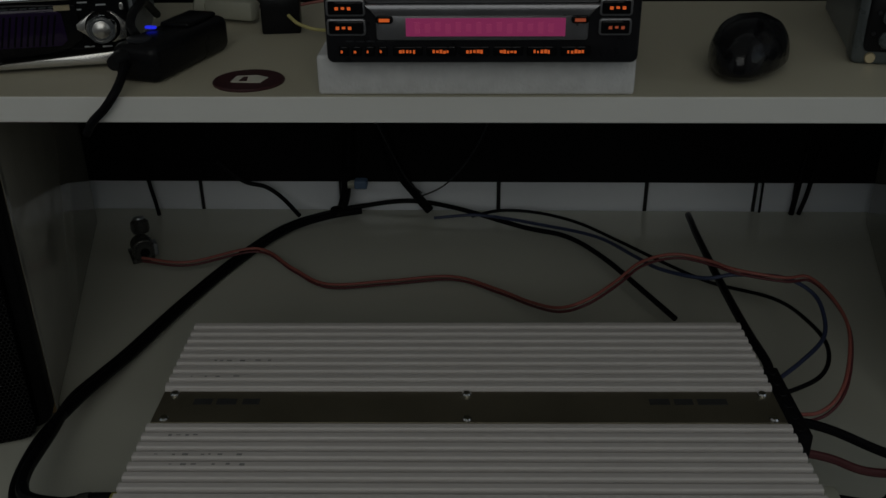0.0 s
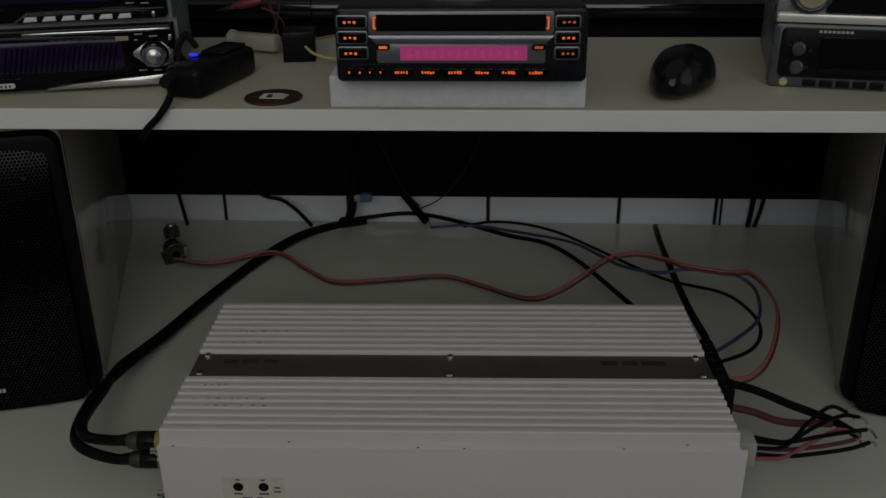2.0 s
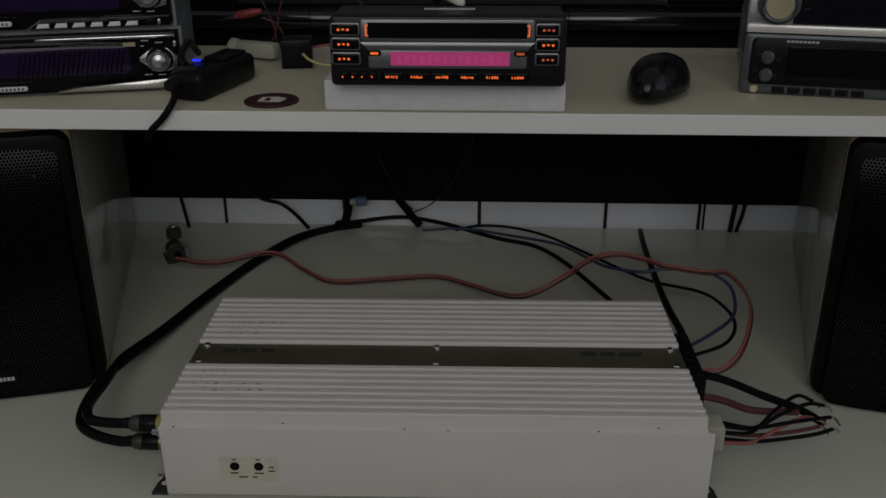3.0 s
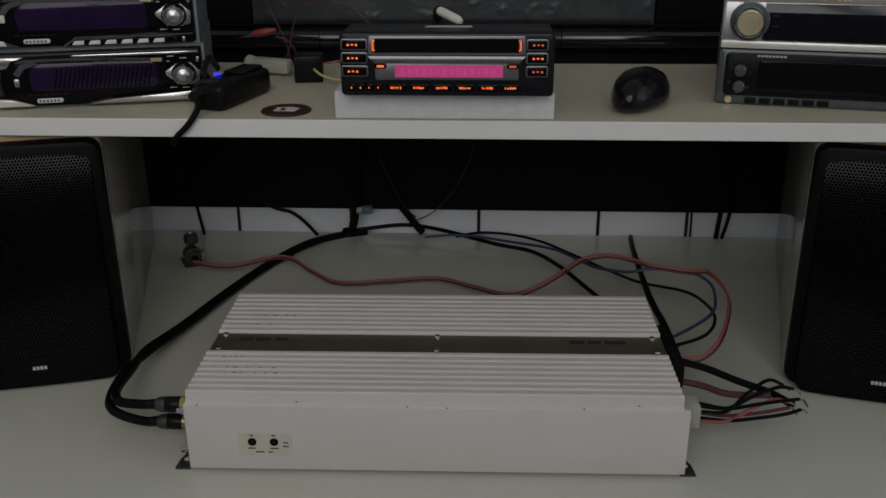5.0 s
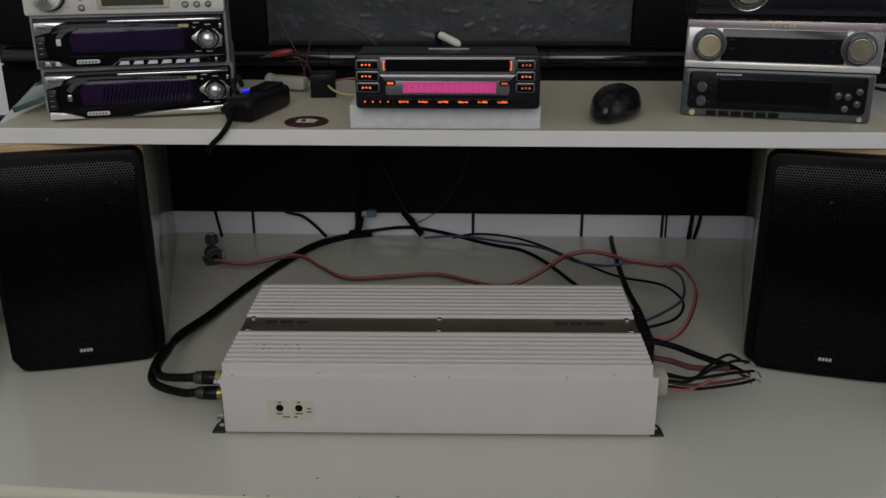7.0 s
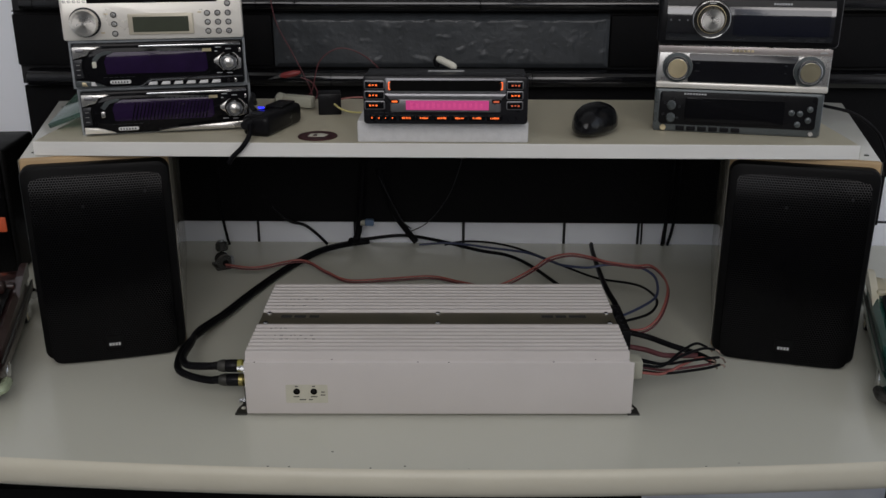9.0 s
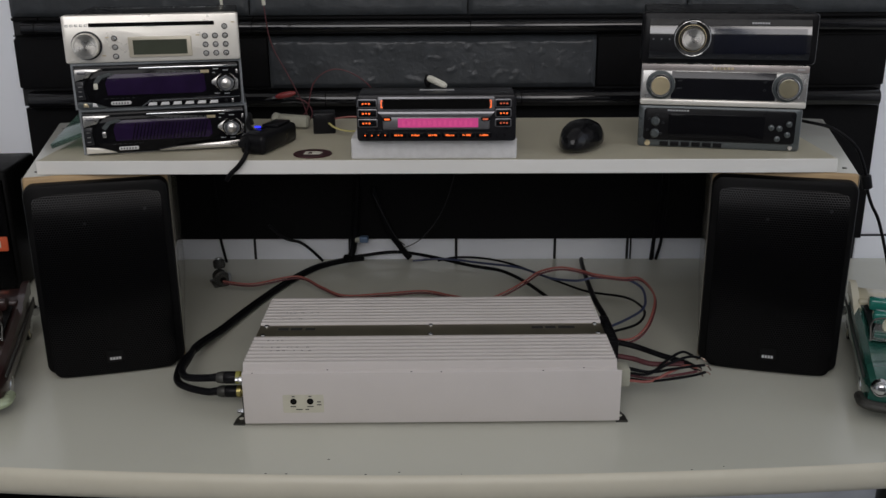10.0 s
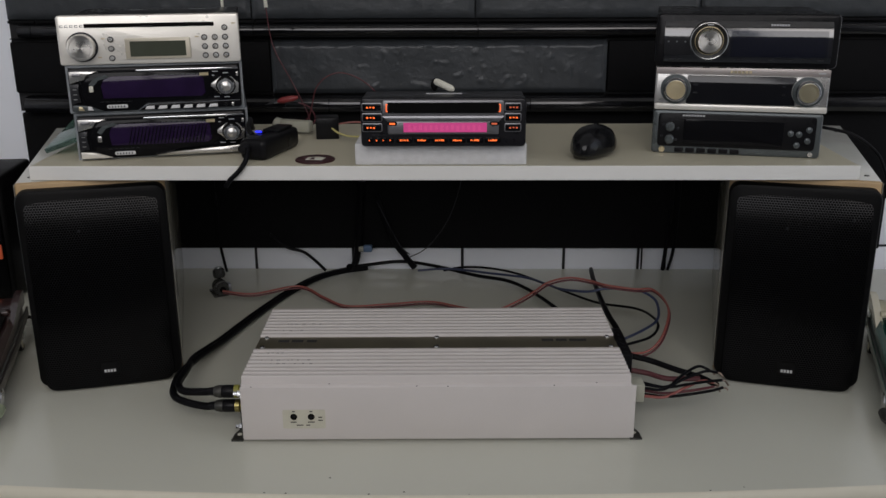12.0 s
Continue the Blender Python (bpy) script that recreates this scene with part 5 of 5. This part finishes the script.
part("dark_mark", prism([(-0.005, -0.006), (0.000, -0.006), (-0.001, 0.003), (-0.004, 0.003)], 0.0022, 0.0025, to=lambda a, y, b: (a, b, y)), MAROON, disc)

ch = thing("usb_charger", pose(-0.1490, 0.632, S, 0, 0, -15), "black charger box with a lit blue lamp", "charger")
part("body", box(-0.0165, 0.0165, -0.054, 0.040, 0.0, 0.0245, 0.006, 3), BLACK_PLASTIC, ch)
part("ridge", box(-0.011, 0.011, -0.004, 0.034, 0.024, 0.0275, 0.002, 2), BLACK_PLASTIC, ch)
part("collar", lathe([(0.008, 0), (0.008, 0.0015), (0.0060, 0.0022)], pose(-0.003, -0.040, 0.0245), 18), DARK_GREY, ch)
part("lamp", prism(rounded(-0.0040, 0.0040, -0.0020, 0.0020, 0.0018, 4), 0.0251, 0.0264, to=lambda a, y, b: (a - 0.0105, b - 0.0150, y + 0.0005)), BLUE_LED, ch, "lit blue lamp")
CI = (pose(-0.1490, 0.632, S, 0, 0, -15)).inverted()
part("lead", tube([CI @ Vector(v) for v in ((-0.168, 0.583, S + 0.015), (-0.1665, 0.572, S + 0.013), (-0.1645, 0.558, S + 0.009), (-0.1655, 0.5475, S + 0.004), (-0.1724, 0.5455, S - 0.005), (-0.1815, 0.5455, S - 0.0137), (-0.1880, 0.5490, S - 0.0225))], 0.0028), WIRE_BLACK, ch)
part("strain_relief", lathe([(0.007, 0), (0.006, 0.006), (0.0044, 0.011)], pose(-0.008, -0.053, 0.015, 90), 14), RUBBER, ch)

part("cord", tube([CI @ Vector(v) for v in ((-0.1655, 0.5985, S + 0.0265), (-0.1710, 0.606, S + 0.031), (-0.1728, 0.618, S + 0.036), (-0.1760, 0.640, S + 0.036), (-0.186, 0.68, S + 0.030), (-0.192, 0.72, S + 0.012))], 0.0030), RUBBER, ch)

cube = thing("small_relay", pose(-0.0960, 0.720, S, 0, 0, 8), "small black relay cube with a yellow wire", "relay")
part("body", box(-0.0145, 0.0145, -0.0145, 0.0145, 0, 0.027, 0.0015), BLACK_PLASTIC, cube)
part("yellow_wire", tube([(0.006, -0.0145, 0.014), (0.014, -0.026, 0.010), (0.030, -0.030, 0.006), (0.052, -0.020, 0.005), (0.064, 0.005, 0.008)], 0.0013, 6), WIRE_YELLOW, cube)
plug = thing("white_wire_plug", pose(-0.140, 0.745, S + 0.001, 0, 0, -20), "white nylon plug with pale wires on the shelf", "connector")
part("shell", box(-0.022, 0.022, -0.007, 0.007, 0.002, 0.017, 0.003), NYLON, plug)
part("round_end", lathe([(0.008, 0), (0.0095, 0.008), (0.007, 0.011)], pose(-0.021, 0, 0.0095, 0, -90), 16), NYLON, plug)
clip = thing("crocodile_clip", pose(-0.170, 0.780, S + 0.037, 0, -10, 5), "red crocodile clip resting on the white plug", "clip")
part("boot", lathe([(0.0022, 0), (0.0042, 0.007), (0.0042, 0.020), (0.0022, 0.028)], pose(0.0, 0, 0, 0, 90), 12), CLIP_RED, clip)
part("jaw", prism([(-0.018, -0.001), (0.002, -0.0025), (0.002, 0.0025)], -0.002, 0.002), CHROME, clip)
cable("thin_red_lead", [([(-0.196, 0.84, 1.42), (-0.194, 0.84, 1.24), (-0.1895, 0.84, 1.158), (-0.1825, 0.84, 1.112), (-0.161, 0.835, 1.070), (-0.141, 0.815, 1.038), (-0.128, 0.775, 1.028), (-0.120, 0.745, S + 0.003)], 0.0008)], WIRE_DARK_RED, "thin dark red lead coming down the tiled wall", extra=[("white_sleeve", tube([(-0.196, 0.842, 1.24), (-0.192, 0.84, 1.20), (-0.1898, 0.84, 1.166)], 0.0026, 10), LABEL)])
cable("thin_red_lead", [([(-0.135, 0.75, S + 0.012), (-0.1217, 0.742, 1.0353), (-0.1101, 0.74, 1.0726), (-0.0871, 0.74, 1.0894), (-0.0614, 0.74, 1.0857), (-0.036, 0.74, 1.0673), (-0.015, 0.69, 1.045), (-0.012, 0.66, 1.050)], 0.0008), ([(-0.142, 0.78, 1.046), (-0.128, 0.78, 1.040), (-0.118, 0.765, 1.028), (-0.122, 0.745, S + 0.006)], 0.0009)], WIRE_DARK_RED, "thin dark red lead arching to the lit stereo")
cable("red_lead", [([(-0.105, 0.775, S + 0.004), (-0.07, 0.785, S + 0.008), (-0.03, 0.78, S + 0.006), (-0.01, 0.745, S + 0.01), (0.0, 0.695, S + 0.03)], 0.0012)], WIRE_RED, "short red lead behind the lit stereo")
cable("white_lead", [([(-0.236, 0.80, 1.08), (-0.238, 0.80, 1.14), (-0.240, 0.80, 1.20), (-0.243, 0.80, 1.42)], 0.0020)], LABEL, "thin white lead rising behind the stack")
single("glass_offcut", put(box(-0.034, 0.034, -0.080, 0.080, 0, 0.006, 0.0008), pose(0, 0, 0.0275, 11, -20, 0)), GLASS_GREEN, pose(-0.385, 0.690, S, 0, 0, -2), "green tinted glass offcut leaning behind the stack", "glass")

lead = cable("antenna_lead", [([(0.450, 0.745, S + 0.020), (0.490, 0.720, S + 0.022), (0.520, 0.690, S + 0.018), (0.552, 0.670, S + 0.012), (0.578, 0.66, S - 0.007), (0.590, 0.66, S - 0.026), (0.598, 0.66, S - 0.047), (0.602, 0.66, S - 0.065), (0.610, 0.66, S - 0.085), (0.6235, 0.66, S - 0.110), (0.645, 0.665, S - 0.17), (0.675, 0.70, T + 0.02), (0.70, 0.74, T + 0.004)], 0.0020)], WIRE_BLACK, "black lead with ferrite bead hanging beside the speaker")
part("ferrite_bead", lathe([(0.003, -0.010), (0.0062, -0.008), (0.0062, 0.008), (0.003, 0.010)], pose(0.600, 0.66, S - 0.055, 0, -14, 0), 14), BLACK_PLASTIC, lead)

# ---- black speaker with orange badge ----
jb = thing("small_black_speaker", pose(-0.66, 0.80, T, 0, 0, 6), "small black speaker with an orange badge", "speaker")
part("body", box(-0.095, 0.085, 0, 0.13, 0, 0.187, 0.006, 3), GRILLE_FRAME, jb)
part("grille", prism(rounded(-0.089, 0.079, 0.008, 0.178, 0.008), -0.006, -0.0001, 0.003), MESH_BLACK, jb)
part("badge", prism(rounded(0.046, 0.076, 0.068, 0.090, 0.002, 3), -0.008, -0.0061, 0.0005), BADGE_ORANGE, jb)
part("badge_print", box(0.056, 0.066, -0.0085, -0.0081, 0.074, 0.084), LABEL, jb)


# ---- model cars ----
def model_car(m, main, deck, seats, label, bumper, lens, flash):
    """A finned convertible of the fifties, nose towards -y."""
    car = thing("model_car", m, label, "model car", "model cars beside the speakers")
    Wd = 0.054
    st_ = [(-0.142, 0.80, 0.016, 0.030), (-0.138, 0.93, 0.012, 0.042), (-0.125, 0.98, 0.010, 0.050), (-0.10, 1.0, 0.010, 0.0525), (-0.05, 1.0, 0.010, 0.0545), (0.0, 1.0, 0.010, 0.0555), (0.05, 1.0, 0.010, 0.0555), (0.09, 0.99, 0.011, 0.0555), (0.125, 0.95, 0.013, 0.0540), (0.140, 0.88, 0.018, 0.0450)]
    bm = bmesh.new()
    loops = []
    for y, fw, z0, z1 in st_:
        w = Wd * fw
        h = z1 - z0
        sec = [(-w * 0.86, z0), (-w * 0.98, z0 + h * 0.18), (-w, z0 + h * 0.45), (-w * 0.985, z0 + h * 0.72), (-w * 0.95, z0 + h * 0.90), (-w * 0.84, z1), (-w * 0.70, z1 - h * 0.06), (0, z1 + h * 0.02)]
        sec = sec + [(-a, b) for a, b in sec[-2::-1]]
        loops.append([bm.verts.new((a, y, b)) for a, b in sec])
    n = len(loops[0])
    for a, b in zip(loops, loops[1:]):
        for k in range(n):
            bm.faces.new((a[k], a[(k + 1) % n], b[(k + 1) % n], b[k]))
    bm.faces.new(loops[0])
    bm.faces.new(loops[-1])
    body = part("body", bm, main, car)
    part("bonnet_scoop", box(-0.022, 0.022, -0.128, -0.055, 0.0535, 0.0575, 0.0015), deck, body)
    part("cockpit", prism(rounded(-0.040, 0.040, -0.040, 0.070, 0.012), 0.0560, 0.0580, to=lambda a, y, b: (a, b, y)), GRILLE_FRAME, body)
    part("cockpit_rim", box(-0.045, 0.045, 0.066, 0.078, 0.0555, 0.0625, 0.003), deck, body)
    part("boot_lid", box(-0.043, 0.043, 0.080, 0.134, 0.0530, 0.0570, 0.002), deck, body)
    for y in (0.000, 0.046):
        part("seat", box(-0.036, 0.036, y, y + 0.018, 0.0575, 0.0720, 0.004), seats, car)
    part("dashboard", box(-0.040, 0.040, -0.046, -0.034, 0.0560, 0.0650, 0.003), main, car)
    part("steering_wheel", lathe([(0.010, 0), (0.0112, 0.001), (0.010, 0.002), (0.0092, 0.001)], pose(-0.018, -0.026, 0.067, 60), 20), CREAM, car)
    ws = part("windscreen", prism([(-0.042, 0.0), (0.042, 0.0), (0.037, 0.023), (-0.037, 0.023)], 0.0, 0.0012, to=lambda a, y, b: (a, y - 0.048 + b * 0.55, 0.0565 + b)), GLASS, car)
    part("screen_frame", tube([(-0.043, -0.0485, 0.0560), (-0.039, -0.037, 0.0785), (0.0, -0.036, 0.0800), (0.039, -0.037, 0.0785), (0.043, -0.0485, 0.0560)], 0.0011, 6), STEEL_DARK, ws)
    for sx in (-1, 1):
        fl = bmesh.new()
        prism([(0.040, 0.050), (0.138, 0.046), (0.141, 0.0640), (0.120, 0.0660), (0.070, 0.0585)], min(sx * 0.043, sx * 0.0515), max(sx * 0.043, sx * 0.0515), to=lambda a, y, b: (y, a, b), bm=fl)
        part("tail_fin", fl, deck, body)
        part("side_flash", prism([(-0.118, 0.0365), (0.02, 0.0340), (0.136, 0.0400), (0.136, 0.0300), (0.02, 0.0260)], min(sx * 0.0525, sx * 0.0547), max(sx * 0.0525, sx * 0.0547), to=lambda a, y, b: (y, a, b)), flash, body)
        part("chrome_strip", box(min(sx * 0.053, sx * 0.0552), max(sx * 0.053, sx * 0.0552), -0.12, 0.135, 0.0405, 0.0420), STEEL_DARK, body)
        hl = part("headlight", lathe([(0.0095, 0), (0.0095, 0.006), (0.0082, 0.0085)], pose(sx * 0.0395, -0.137, 0.0400, 90), 20), CHROME, car)
        part("lens", blob((sx * 0.0395, -0.1452, 0.0400), (0.0075, 0.0040, 0.0075), u=16, v=10), lens, hl)
        for y in (-0.090, 0.088):
            w = part("wheel", lathe([(0.012, -0.007), (0.0175, -0.0068), (0.0185, -0.004), (0.0185, 0.004), (0.0175, 0.0068), (0.012, 0.007)], pose(sx * 0.0445, y, 0.0185, 0, 90), 24), RUBBER, car)
            part("whitewall", lathe([(0.0150, 0.0), (0.0110, 0.0012)], pose(sx * (0.0445 + 0.0069), y, 0.0185, 0, sx * 90), 24), CREAM, w)
            part("hub_cap", lathe([(0.0105, 0.0), (0.0095, 0.0022), (0.004, 0.0034)], pose(sx * (0.0445 + 0.0075), y, 0.0185, 0, sx * 90), 20), CHROME, w)
        part("overrider", blob((sx * 0.024, -0.152, 0.0235), (0.0055, 0.0065, 0.0085), u=14, v=10), bumper, car)
    part("front_bumper", tube([(-0.057, -0.125, 0.021), (-0.053, -0.143, 0.021), (-0.03, -0.1485, 0.0205), (0.03, -0.1485, 0.0205), (0.053, -0.143, 0.021), (0.057, -0.125, 0.021)], 0.0058, 10), bumper, car, "front bumper")
    part("rear_bumper", tube([(-0.055, 0.128, 0.022), (-0.045, 0.143, 0.022), (0.045, 0.143, 0.022), (0.055, 0.128, 0.022)], 0.0055, 10), CHROME, car)
    part("radiator_grille", box(-0.031, 0.031, -0.1445, -0.1385, 0.0265, 0.0390, 0.002), CHROME, car)
    for k in range(5):
        part("grille_bar", box(-0.029, 0.029, -0.1460, -0.1447, 0.0280 + k * 0.0022, 0.0290 + k * 0.0022), STEEL_DARK, car)
    return car


model_car(pose(0.614, 0.536, T, 0, 0, -17), DEEP_GREEN, CREAM, TEAL, "deep green and cream model convertible with teal seats", STEEL_DARK, CHROME, SMOKE_TEAL)
model_car(pose(-0.512, 0.536, T, 0, 0, 17), OXBLOOD, OXBLOOD, OXBLOOD, "dark oxblood red model convertible on the table", PALE_GREEN, BUTTON_WHITE, DUSTY)
